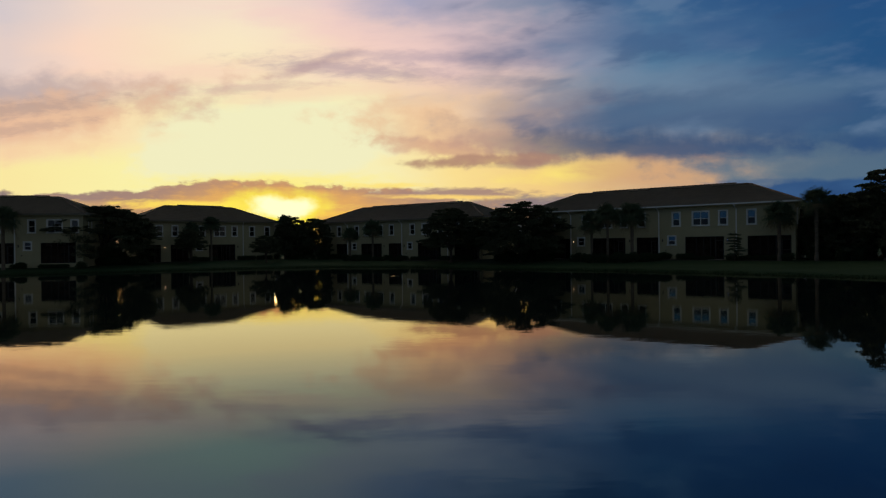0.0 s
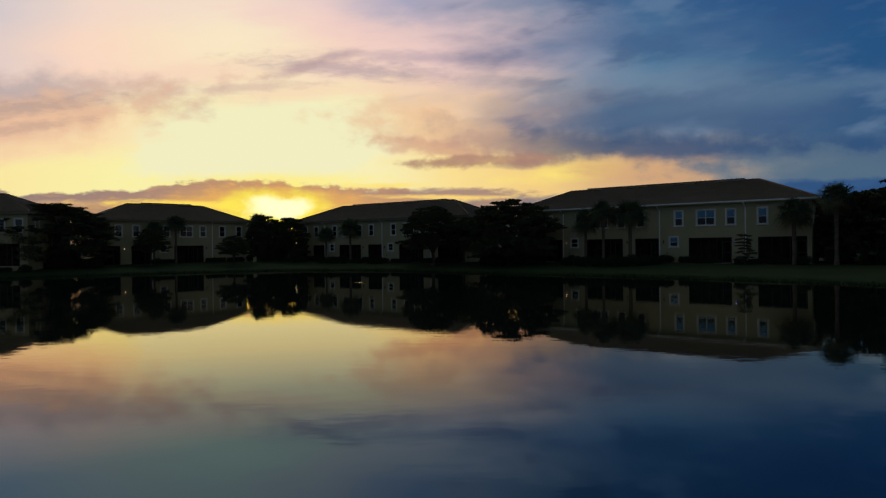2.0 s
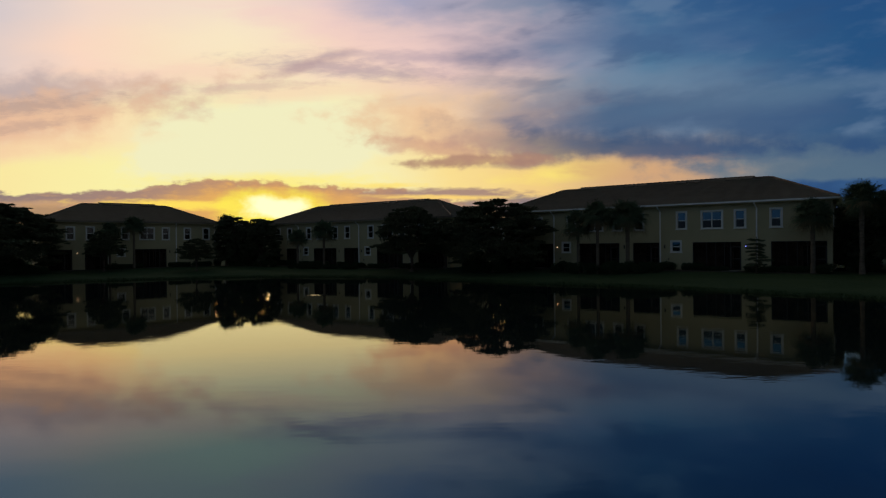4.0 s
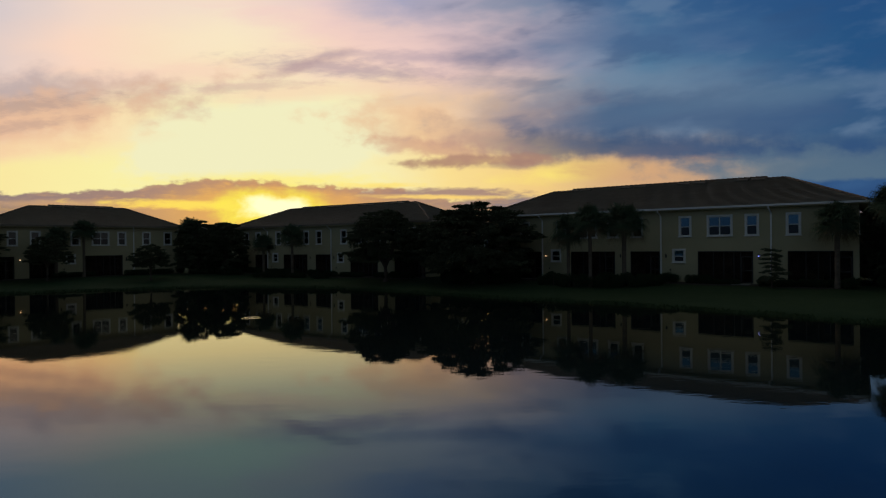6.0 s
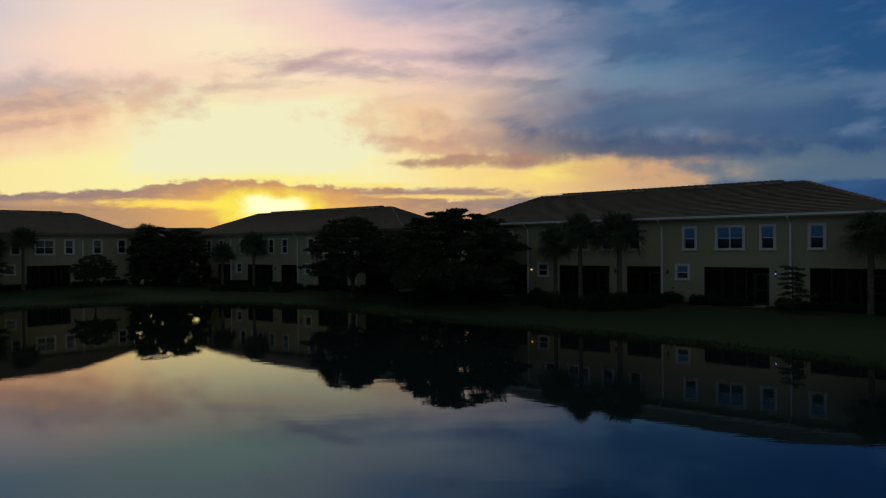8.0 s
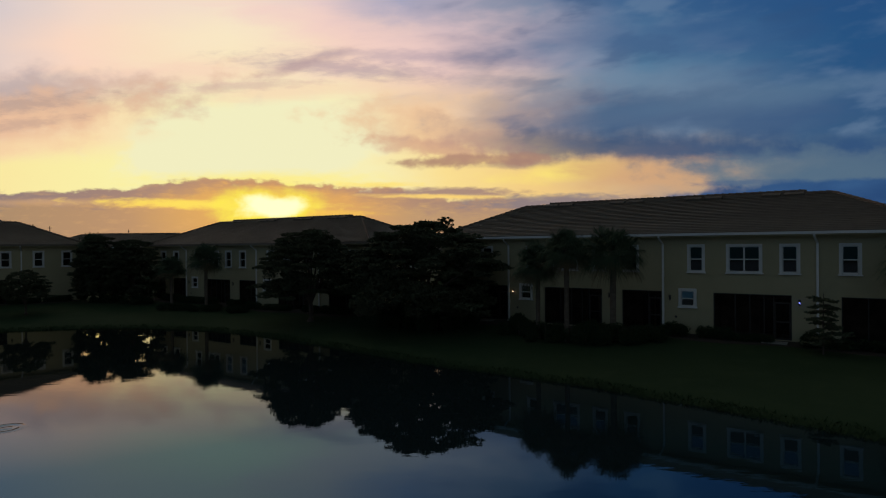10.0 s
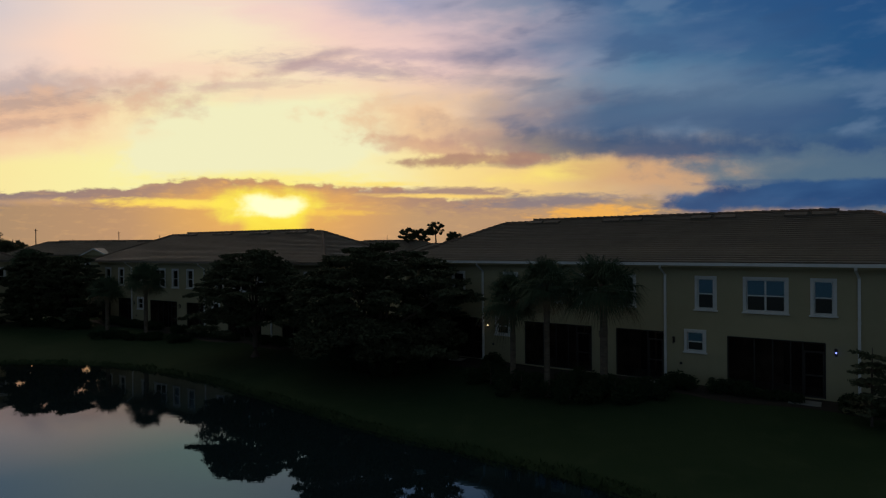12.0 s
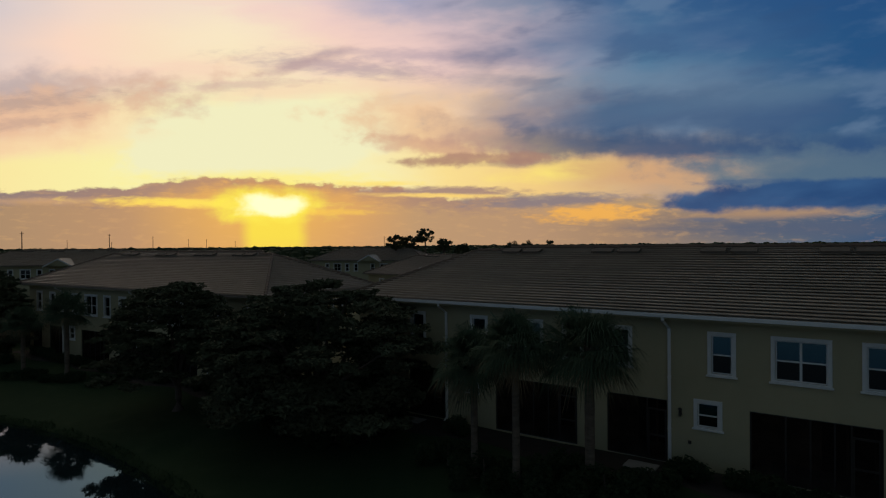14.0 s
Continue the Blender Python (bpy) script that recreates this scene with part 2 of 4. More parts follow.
# the sun behind the haze: torn bright core, warm halo and a column of light below it
halo = cloud(-0.2706, 0.0648, 0.1429, 0.0667, 1.0, 0.0, 0.2, n_mid)
lay(lin(246, 184, 84), halo, W.step(under, 0.0, 0.02), 0.6)
lay(lin(255, 226, 96), cloud(-0.3658, 0.0724, 0.162, 0.0067, 0.7, -0.03, 1.0, n_fine), 0.9)
lay(lin(255, 206, 84), cloud(-0.1943, 0.0572, 0.0762, 0.0048, 0.8, -0.02, 1.2, n_fine), 0.6)
column = W.math("ABSOLUTE", W.math("ADD", sx, W.math("MULTIPLY_ADD", centred(n_puff, 1.0), 0.012, 0.2667)))
lay(lin(255, 232, 72), W.step(column, 0.0629, 0.0343), W.step(sy, 0.0781, 0.0533), W.step(sy, -0.03, 0.02, 0.55, 1.0), 0.8)
lay(lin(255, 236, 84), cloud(-0.2772, 0.0676, 0.0876, 0.0276, 0.45, 0.0, 0.9, n_puff), 0.9)
core = cloud(-0.2744, 0.0686, 0.0524, 0.0171, 0.4, 0.0, 0.9, n_puff)
lay((1.1, 1.05, 0.62), core)
# clear sky between and behind the clouds, higher up and to the east
clear = W.node("ShaderNodeTexSky")
clear.sky_type, clear.sun_disc = "NISHITA", False
clear.sun_elevation, clear.sun_rotation = radians(3.6), radians(-15.2)
clear.altitude, clear.air_density, clear.dust_density, clear.ozone_density = 0, 1.0, 1.5, 2.0
low_east = W.mix(n_big, (0.031, 0.062, 0.116), (0.053, 0.098, 0.175))
low_east = W.mix(W.step(dx, -0.7, 0.8), low_east, W.mix(n_big, (0.085, 0.1, 0.12), (0.12, 0.13, 0.15)))
east = W.mix(W.step(dz, 0.1, 0.6), low_east, W.mix(n_big, (0.045, 0.062, 0.074), (0.08, 0.1, 0.11)))
east = W.mix(0.15, east, W.mix(1.0, clear.outputs[0], (0.12, 0.12, 0.12), "MULTIPLY"))
sky = W.mix(W.step(sy, 0.41, 0.6), sky, W.mix(W.step(wx, -0.5, 0.25), (0.72, 0.59, 0.49), W.mix(n_big, (0.06, 0.15, 0.21), (0.1, 0.2, 0.26))))
sky = W.mix(W.step(sy, 0.7, 1.2), sky, W.mix(W.step(wx, -0.8, 0.5), (0.48, 0.4, 0.33), (0.09, 0.115, 0.13)))
sky = W.mix(W.step(dy, 0.5, 0.12), sky, east)
back = W.node("ShaderNodeBackground")
W.put(back.inputs[0], sky)
back.inputs[1].default_value = 1.0
W.put(W.node("ShaderNodeOutputWorld").inputs[0], back.outputs[0])

sun = new("sun", bpy.data.lights.new("sun", "SUN"))
sun.data.energy, sun.data.angle, sun.data.color = 0.012, radians(3), (1.0, 0.66, 0.34)
sun.matrix_world = look((-26.5, 96, 6.2), (0, 0, 0))


# ---- materials ----
def material(name, color, color2=None, rough=0.8, scale=6.0, fine=40.0, bump=0.2, metal=0.0, spread=0.5, spec=0.5, vary=0.0, stretch=(1, 1, 1)):
    """A surface of two colours mixed by coarse and fine noise, with a little relief."""
    m = bpy.data.materials.new(name)
    m.use_nodes = True
    net = Net(m.node_tree)
    b = m.node_tree.nodes["Principled BSDF"]
    co = net.vec("MULTIPLY", net.node("ShaderNodeTexCoord").outputs["Object"], stretch)
    big, small = net.noise(co, scale, 4), net.noise(co, fine, 3)
    f = net.math("ADD", net.math("MULTIPLY", big, 0.7), net.math("MULTIPLY", small, 0.3))
    f = net.step(f, 0.5 - spread / 2, 0.5 + spread / 2)
    c = net.mix(f, color, color2 or tuple(v * 0.72 for v in color))
    if vary:
        r = net.node("ShaderNodeObjectInfo").outputs["Random"]
        c = net.mix(1.0, c, net.mix(r, (1 - vary,) * 3, (1 + vary,) * 3), "MULTIPLY")
    net.put(b.inputs["Base Color"], c)
    b.inputs["Roughness"].default_value, b.inputs["Metallic"].default_value = rough, metal
    b.inputs["Specular IOR Level"].default_value = spec
    if bump:
        k = net.node("ShaderNodeBump")
        k.inputs["Strength"].default_value, k.inputs["Distance"].default_value = bump, 0.02
        net.put(k.inputs["Height"], net.math("ADD", big, small))
        net.put(b.inputs["Normal"], k.outputs[0])
    return m


def leaf_material(name, a, b):
    m = bpy.data.materials.new(name)
    m.use_nodes = True
    net = Net(m.node_tree)
    p = m.node_tree.nodes["Principled BSDF"]
    r = net.node("ShaderNodeNewGeometry").outputs["Random Per Island"]
    net.put(p.inputs["Base Color"], net.mix(r, a, b))
    p.inputs["Roughness"].default_value = 0.8
    p.inputs["Specular IOR Level"].default_value = 0.12
    return m


STUCCO = material("stucco", (0.48, 0.425, 0.265), (0.4, 0.355, 0.22), 0.92, 0.5, 60, 0.25)
TRIM = material("white_painted_trim", (0.78, 0.78, 0.76), (0.68, 0.68, 0.66), 0.6, 3, 50, 0.08)
GUTTER = material("white_gutter_metal", (0.82, 0.82, 0.8), (0.74, 0.74, 0.72), 0.5, 2, 30, 0.05)
DARKGUTTER = material("brown_gutter_metal", (0.24, 0.2, 0.16), (0.18, 0.15, 0.12), 0.5, 2, 30, 0.05)
TILE = material("concrete_roof_tile", (0.4, 0.33, 0.26), (0.28, 0.23, 0.178), 0.5, 1.2, 14, 0.3, vary=0.12, spec=0.6)
RIDGE = material("ridge_tile", (0.2, 0.14, 0.1), (0.14, 0.1, 0.08), 0.85, 2, 20, 0.3)
VENT = material("brown_roof_vent", (0.13, 0.105, 0.082), (0.1, 0.082, 0.065), 0.85, 3, 30, 0.1)
DARKFRAME = material("bronze_screen_frame", (0.035, 0.028, 0.024), (0.025, 0.02, 0.018), 0.5, 4, 40, 0.05)
PATIO = material("patio_concrete", (0.34, 0.32, 0.29), (0.25, 0.235, 0.21), 0.85, 1.5, 30, 0.2)
DOORFRAME = material("brown_door_frame", (0.36, 0.22, 0.15), (0.28, 0.17, 0.12), 0.5, 4, 40, 0.05)
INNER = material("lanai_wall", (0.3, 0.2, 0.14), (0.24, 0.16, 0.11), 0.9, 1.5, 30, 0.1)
BARK = material("grey_brown_bark", (0.13, 0.1, 0.08), (0.07, 0.055, 0.045), 0.95, 5, 30, 0.6, stretch=(1, 1, 0.3))
PALMBARK = material("palm_bark", (0.2, 0.155, 0.115), (0.08, 0.062, 0.048), 0.95, 3, 25, 0.7, stretch=(1, 1, 3))
# near-black so that the strips along the walls read as shaded ground
SHADE_MULCH = material("mulch", (0.034, 0.026, 0.02), (0.022, 0.017, 0.013), 0.95, 3, 25, 0.6)
POLEWOOD = material("weathered_pole_wood", (0.12, 0.1, 0.085), (0.08, 0.07, 0.06), 0.9, 2, 20, 0.3)
LEAF = leaf_material("broad_leaf", (0.062, 0.072, 0.042), (0.1, 0.112, 0.066))
FROND = leaf_material("palm_frond", (0.048, 0.076, 0.046), (0.085, 0.115, 0.066))
DEADFROND = leaf_material("dry_frond", (0.14, 0.1, 0.06), (0.2, 0.15, 0.09))
HEDGE = leaf_material("hedge_leaf", (0.022, 0.038, 0.018), (0.04, 0.062, 0.028))
WOODS = leaf_material("far_foliage", (0.03, 0.045, 0.022), (0.05, 0.065, 0.03))
BLADE = leaf_material("grass_blade", (0.022, 0.045, 0.018), (0.038, 0.065, 0.026))


def glass(name, base, ior, tint=(1, 1, 1)):
    m = bpy.data.materials.new(name)
    m.use_nodes = True
    net = Net(m.node_tree)
    b = m.node_tree.nodes["Principled BSDF"]
    co = net.node("ShaderNodeTexCoord").outputs["Object"]
    n = net.noise(co, 1.2, 2)
    net.put(b.inputs["Base Color"], net.mix(n, base, tuple(v * 0.6 for v in base)))
    b.inputs["Roughness"].default_value, b.inputs["IOR"].default_value = 0.04, ior
    b.inputs["Specular Tint"].default_value = (*tint, 1)
    k = net.node("ShaderNodeBump")
    k.inputs["Strength"].default_value, k.inputs["Distance"].default_value = 0.05, 0.02
    net.put(k.inputs["Height"], n)
    net.put(b.inputs["Normal"], k.outputs[0])
    return m


# blue sky reflection of the upper panes put into base colour and specular tint
PANE = glass("blue_reflection_window_glass", (0.008, 0.014, 0.024), 2.7, (0.38, 0.74, 1.0))
SCREENED = glass("window_glass_behind_insect_screen", (0.01, 0.01, 0.01), 1.5)
PLAINPANE = glass("plain_window_glass", (0.01, 0.011, 0.012), 1.7)
SLIDER = glass("sliding_door_glass", (0.008, 0.009, 0.01), 1.5)


def glow(name, color, strength):
    m = bpy.data.materials.new(name)
    m.use_nodes = True
    b = m.node_tree.nodes["Principled BSDF"]
    b.inputs["Base Color"].default_value = (0.8, 0.8, 0.8, 1)
    b.inputs["Emission Color"].default_value = (*color, 1)
    b.inputs["Emission Strength"].default_value = strength
    return m


WARMBULB = glow("warm_bulb", (1.0, 0.7, 0.42), 2.0)
COOLBULB = glow("cool_bulb", (0.22, 0.28, 1.0), 1.6)


def grass_material():
    m = bpy.data.materials.new("lawn_grass")
    m.use_nodes = True
    net = Net(m.node_tree)
    b = m.node_tree.nodes["Principled BSDF"]
    co = net.node("ShaderNodeTexCoord").outputs["Object"]
    big, mid, fine = net.noise(co, 0.12, 4), net.noise(co, 0.9, 4), net.noise(co, 14, 4)
    c = net.mix(net.step(big, 0.35, 0.65), (0.019, 0.041, 0.019), (0.031, 0.054, 0.025))
    c = net.mix(net.math("MULTIPLY", net.step(mid, 0.5, 0.75), 0.5), c, (0.05, 0.072, 0.036))
    c = net.mix(net.math("MULTIPLY", fine, 0.5), c, (0.034, 0.06, 0.022))
    net.put(b.inputs["Base Color"], c)
    b.inputs["Roughness"].default_value = 0.95
    b.inputs["Specular IOR Level"].default_value = 0.1
    k = net.node("ShaderNodeBump")
    k.inputs["Strength"].default_value, k.inputs["Distance"].default_value = 0.6, 0.05
    net.put(k.inputs["Height"], net.math("ADD", fine, mid))
    net.put(b.inputs["Normal"], k.outputs[0])
    return m


def water_material():
    m = bpy.data.materials.new("pond_water")
    m.use_nodes = True
    net = Net(m.node_tree)
    b = m.node_tree.nodes["Principled BSDF"]
    co = net.node("ShaderNodeTexCoord").outputs["Object"]
    ripple = net.noise(net.vec("MULTIPLY", co, (0.6, 1.6, 1)), 1.6, 3, 0.55)
    swell = net.noise(co, 0.12, 2)
    m.node_tree.nodes.remove(b)
    k = net.node("ShaderNodeBump")
    k.inputs["Strength"].default_value, k.inputs["Distance"].default_value = 0.03, 0.07
    net.put(k.inputs["Height"], net.math("MULTIPLY", ripple, net.step(swell, 0.3, 0.7, 0.35, 1.0)))
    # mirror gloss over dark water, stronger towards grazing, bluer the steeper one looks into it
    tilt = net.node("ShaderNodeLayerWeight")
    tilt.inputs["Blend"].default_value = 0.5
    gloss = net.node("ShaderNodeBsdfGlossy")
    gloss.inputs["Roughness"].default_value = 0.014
    # reflection tint painted by viewing angle: golden towards grazing, teal-blue when steep
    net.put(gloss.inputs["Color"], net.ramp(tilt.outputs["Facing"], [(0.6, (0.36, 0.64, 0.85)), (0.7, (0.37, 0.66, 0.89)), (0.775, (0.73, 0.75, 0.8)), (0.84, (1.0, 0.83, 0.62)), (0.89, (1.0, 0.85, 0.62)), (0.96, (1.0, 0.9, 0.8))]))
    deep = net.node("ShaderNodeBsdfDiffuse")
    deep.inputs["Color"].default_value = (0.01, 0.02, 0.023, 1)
    # reflection strength likewise set by hand along the angle, not from an IOR
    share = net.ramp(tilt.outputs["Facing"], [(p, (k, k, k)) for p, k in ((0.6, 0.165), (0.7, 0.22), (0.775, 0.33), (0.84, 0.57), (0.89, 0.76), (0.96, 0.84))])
    both = net.node("ShaderNodeMixShader")
    for n in (gloss, deep, tilt):
        net.put(n.inputs["Normal"], k.outputs[0])
    net.put(both.inputs[0], share), net.put(both.inputs[1], deep.outputs[0]), net.put(both.inputs[2], gloss.outputs[0])
    net.put(m.node_tree.nodes["Material Output"].inputs[0], both.outputs[0])
    return m


GRASS, WATER = grass_material(), water_material()


# ---- mesh helpers ----
def part(name, bm, mat, parent=None, label=""):
    """Links a bmesh as one mesh object under parent."""
    me = bpy.data.meshes.new(name)
    bm.to_mesh(me)
    bm.free()
    me.materials.append(mat)
    ob = new(name, me)
    ob.parent = parent
    return tagged(ob, label)


def mesh_part(name, verts, faces, mat, parent=None, label=""):
    me = bpy.data.meshes.new(name)
    me.from_pydata(verts, [], faces)
    me.materials.append(mat)
    ob = new(name, me)
    ob.parent = parent
    return tagged(ob, label)


def box(bm, x0, x1, y0, y1, z0, z1):
    v = [bm.verts.new(p) for p in ((x0, y0, z0), (x1, y0, z0), (x1, y1, z0), (x0, y1, z0), (x0, y0, z1), (x1, y0, z1), (x1, y1, z1), (x0, y1, z1))]
    for f in ((3, 2, 1, 0), (4, 5, 6, 7), (0, 1, 5, 4), (1, 2, 6, 5), (2, 3, 7, 6), (3, 0, 4, 7)):
        bm.faces.new([v[i] for i in f])


def boxes(*rows):
    bm = bmesh.new()
    for r in rows:
        box(bm, *r)
    return bm


def bevelled(bm, w=0.01):
    bmesh.ops.bevel(bm, geom=bm.edges[:], offset=w, segments=1, affect="EDGES")
    return bm


def tube(bm, pts, radii, n=8):
    """A tapered tube through pts."""
    rings = []
    for i, p in enumerate(pts):
        a, b = Vector(pts[max(i - 1, 0)]), Vector(pts[min(i + 1, len(pts) - 1)])
        q = (b - a).normalized().to_track_quat("Z", "Y")
        rings.append([bm.verts.new(Vector(p) + q @ Vector((math.cos(k * math.tau / n) * radii[i], math.sin(k * math.tau / n) * radii[i], 0))) for k in range(n)])
    for r, s in zip(rings, rings[1:]):
        for k in range(n):
            bm.faces.new((r[k], r[(k + 1) % n], s[(k + 1) % n], s[k]))
    bm.faces.new(rings[0][::-1]), bm.faces.new(rings[-1])


def root(name, m):
    ob = new(name)
    ob.matrix_world = m
    return ob


# ---- ground and pond ----
SHORE = [(-150, 6), (-95, 36), (-60, 56), (-47, 63.5), (-34, 70.5), (-24, 75.3), (-16, 77.2), (-9, 76.2), (-4, 73.8), (0.8, 70.3), (5.3, 66.2), (9.5, 62.2), (16.3, 57), (20.8, 52.6), (24.6, 48.4),
         (30, 41.3), (37, 31.5), (52, 12), (70, -14), (72, -50), (40, -90), (-40, -100), (-110, -80), (-150, -40)]


def rounded(poly, steps=6):
    out = []
    for i in range(len(poly)):
        p = [Vector(poly[(i + k) % len(poly)]) for k in (-1, 0, 1, 2)]
        for s in range(steps):
            t = s / steps
            out.append(0.5 * (2 * p[1] + (p[2] - p[0]) * t + (2 * p[0] - 5 * p[1] + 4 * p[2] - p[3]) * t * t + (3 * p[1] - p[0] - 3 * p[2] + p[3]) * t ** 3))
    return np.array([tuple(v) for v in out])


BANK = rounded(SHORE)


def inland(pts):
    """Distance from the shore, positive on land."""
    a, b = BANK, np.roll(BANK, -1, axis=0)
    best, odd = np.full(len(pts), 1e9), np.zeros(len(pts), bool)
    for p, q in zip(a, b):
        e = q - p
        t = np.clip(((pts - p) @ e) / (e @ e), 0, 1)
        best = np.minimum(best, np.hypot(*(pts - p - t[:, None] * e).T))
        if p[1] != q[1]:
            cross = (p[1] > pts[:, 1]) != (q[1] > pts[:, 1])
            odd ^= cross & (pts[:, 0] < (q[0] - p[0]) * (pts[:, 1] - p[1]) / (q[1] - p[1]) + p[0])
    return np.where(odd, -best, best)


def ground_height(pts):
    d = inland(pts)
    z = np.interp(d, [-8, -1, 0, 0.5, 1.2, 5, 11, 16, 400], [-1.6, -0.35, -0.02, 0.12, 0.22, 0.5, 0.76, 0.82, 0.82])
    wob = 0.05 * np.sin(pts[:, 0] * 0.55 + 1.3 * np.sin(pts[:, 1] * 0.31)) + 0.03 * np.sin(pts[:, 1] * 1.1 + pts[:, 0] * 0.7)
    return z + wob * np.clip(d / 3, 0, 1) * np.clip((200 - d) / 100, 0, 1) * np.clip((18 - d) / 8, 0.15, 1)


def level(x, y):
    return float(ground_height(np.array([[x, y]], float))[0])


def build_ground():
    far = np.array([160, 220, 320, 480, 750, 1200, 2000, 3200, 4800.0])
    xs = np.concatenate([-far[::-1], np.arange(-120, -50, 5.0), np.arange(-50, 62, 0.8), np.arange(62, 121, 5.0), far])
    ys = np.concatenate([-far[::-1], np.arange(-130, 4, 8.0), np.arange(4, 100, 0.8), np.arange(100, 151, 5.0), far])
    X, Y = np.meshgrid(xs, ys)
    pts = np.stack([X.ravel(), Y.ravel()], 1)
    z = ground_height(pts)
    nx, ny = len(xs), len(ys)
    idx = np.arange(nx * ny).reshape(ny, nx)
    faces = np.stack([idx[:-1, :-1], idx[:-1, 1:], idx[1:, 1:], idx[1:, :-1]], -1).reshape(-1, 4)
    ob = mesh_part("ground", np.column_stack([pts, z]), faces, GRASS)
    for p in ob.data.polygons:
        p.use_smooth = True
    tagged(ob, "mown dark green lawn sloping gently to the pond", "lawn", kind="structure")


def build_water():
    c = BANK.mean(axis=0)
    rim = BANK + (BANK - c) / np.linalg.norm(BANK - c, axis=1)[:, None] * 1.5
    bm = bmesh.new()
    bm.faces.new([bm.verts.new((x, y, 0)) for x, y in rim[::-1]])
    bmesh.ops.triangulate(bm, faces=bm.faces[:])
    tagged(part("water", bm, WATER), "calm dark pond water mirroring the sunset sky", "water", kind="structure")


build_ground()
build_water()

# ---- townhouses ----
EAVE, RUN, RISE, DEPTH, OVER = 7.12, 5.25, 2.33, 9.5, 0.5
UPPER = [(-16.35, 1), (-14.16, 1), (-10.55, 1), (-8.58, 2), (-5.85, 1), (-3.8, 1), (0.0, 1), (2.1, 2), (4.76, 1), (7.46, 1), (9.9, 1)]
SMALL = [-11.1, -0.5]
LANAIS = [(-17.2, -15.6), (-14.3, -12.02), (-9.2, -5.19), (-3.89, -1.47), (1.41, 5.33), (7.56, 11.5)]
SPOUTS = [-11.9, -1.37, 6.52]
LANTERNS = [-11.55, -4.7, -0.98, 5.7]
VENTS = [-11.2, -10.0, -6.15, -4.85, -1.1, 0.12, 3.4, 4.62]


def holed_wall(bm, u0, u1, z0, z1, thick, holes):
    """A wall along x with its outer face at y = 0 and rectangular openings right through it."""
    us = sorted({u0, u1, *(h[0] for h in holes), *(h[1] for h in holes)})
    zs = sorted({z0, z1, *(h[2] for h in holes), *(h[3] for h in holes)})
    solid = {(i, j): not any(h[0] < (us[i] + us[i + 1]) / 2 < h[1] and h[2] < (zs[j] + zs[j + 1]) / 2 < h[3] for h in holes) for i in range(len(us) - 1) for j in range(len(zs) - 1)}
    grid = {}

    def v(i, j, k):
        if (i, j, k) not in grid:
            grid[i, j, k] = bm.verts.new((us[i], thick * k, zs[j]))
        return grid[i, j, k]

    for (i, j), on in solid.items():
        if not on:
            continue
        bm.faces.new((v(i, j, 0), v(i + 1, j, 0), v(i + 1, j + 1, 0), v(i, j + 1, 0)))
        bm.faces.new((v(i, j + 1, 1), v(i + 1, j + 1, 1), v(i + 1, j, 1), v(i, j, 1)))
        for di, dj, a, b in ((-1, 0, (i, j), (i, j + 1)), (1, 0, (i + 1, j + 1), (i + 1, j)), (0, -1, (i + 1, j), (i, j)), (0, 1, (i, j + 1), (i + 1, j + 1))):
            if not solid.get((i + di, j + dj), False):
                bm.faces.new((v(*a, 0), v(*b, 0), v(*b, 1), v(*a, 1)))


def window(house, u, w, z0, z1, double=False, side=None, pane=PANE):
    """A single-hung window with white stucco trim: trim > sill, sash, panes."""
    t = 0.145
    m = side or Matrix.Identity(4)
    bm = boxes((u, u + w, -0.045, 0.0, z1 - t, z1), (u, u + t, -0.045, 0.0, z0, z1 - t), (u + w - t, u + w, -0.045, 0.0, z0, z1 - t), (u + t, u + w - t, -0.045, 0.0, z0, z0 + 0.06))
    trim = part("window", bevelled(bm, 0.008), TRIM, house, "white-trimmed single-hung window")
    trim.matrix_local = m
    part("sill", bevelled(boxes((u - 0.05, u + w + 0.05, -0.1, 0.0, z0 - 0.07, z0 - 0.003)), 0.01), TRIM, trim)
    n = 2 if double else 1
    pw = (w - 2 * t) / n
    zm = (z0 + z1 - t) / 2 + 0.02
    for i in range(n):
        a, b = u + t + i * pw, u + t + (i + 1) * pw
        g = 0.04
        rows = [(a + 0.002, a + g, 0.03, 0.09, z0 + 0.062, z1 - t - 0.002), (b - g, b - 0.002, 0.03, 0.09, z0 + 0.062, z1 - t - 0.002),
                (a + g, b - g, 0.03, 0.09, z1 - t - g, z1 - t - 0.002), (a + g, b - g, 0.03, 0.09, z0 + 0.062, z0 + 0.06 + g), (a + g, b - g, 0.025, 0.09, zm - 0.028, zm + 0.028)]
        part("sash", boxes(*rows), TRIM, trim)
        part("pane", boxes((a + g - 0.004, b - g + 0.004, 0.05, 0.06, zm + 0.02, z1 - t - g + 0.004)), pane, trim)
        part("screened_pane", boxes((a + g - 0.004, b - g + 0.004, 0.062, 0.072, z0 + 0.056 + g, zm - 0.02)), SCREENED, trim)


def screen_material():
    m = bpy.data.materials.new("dark_insect_screen")
    m.use_nodes = True
    net = Net(m.node_tree)
    b = m.node_tree.nodes["Principled BSDF"]
    b.inputs["Base Color"].default_value = (0.02, 0.014, 0.011, 1)
    b.inputs["Specular IOR Level"].default_value = 0.1
    b.inputs["Roughness"].default_value = 0.9
    co = net.node("ShaderNodeTexCoord").outputs["Object"]
    net.put(b.inputs["Alpha"], net.step(net.noise(co, 0.8, 2), 0.2, 0.8, 0.32, 0.58))
    return m


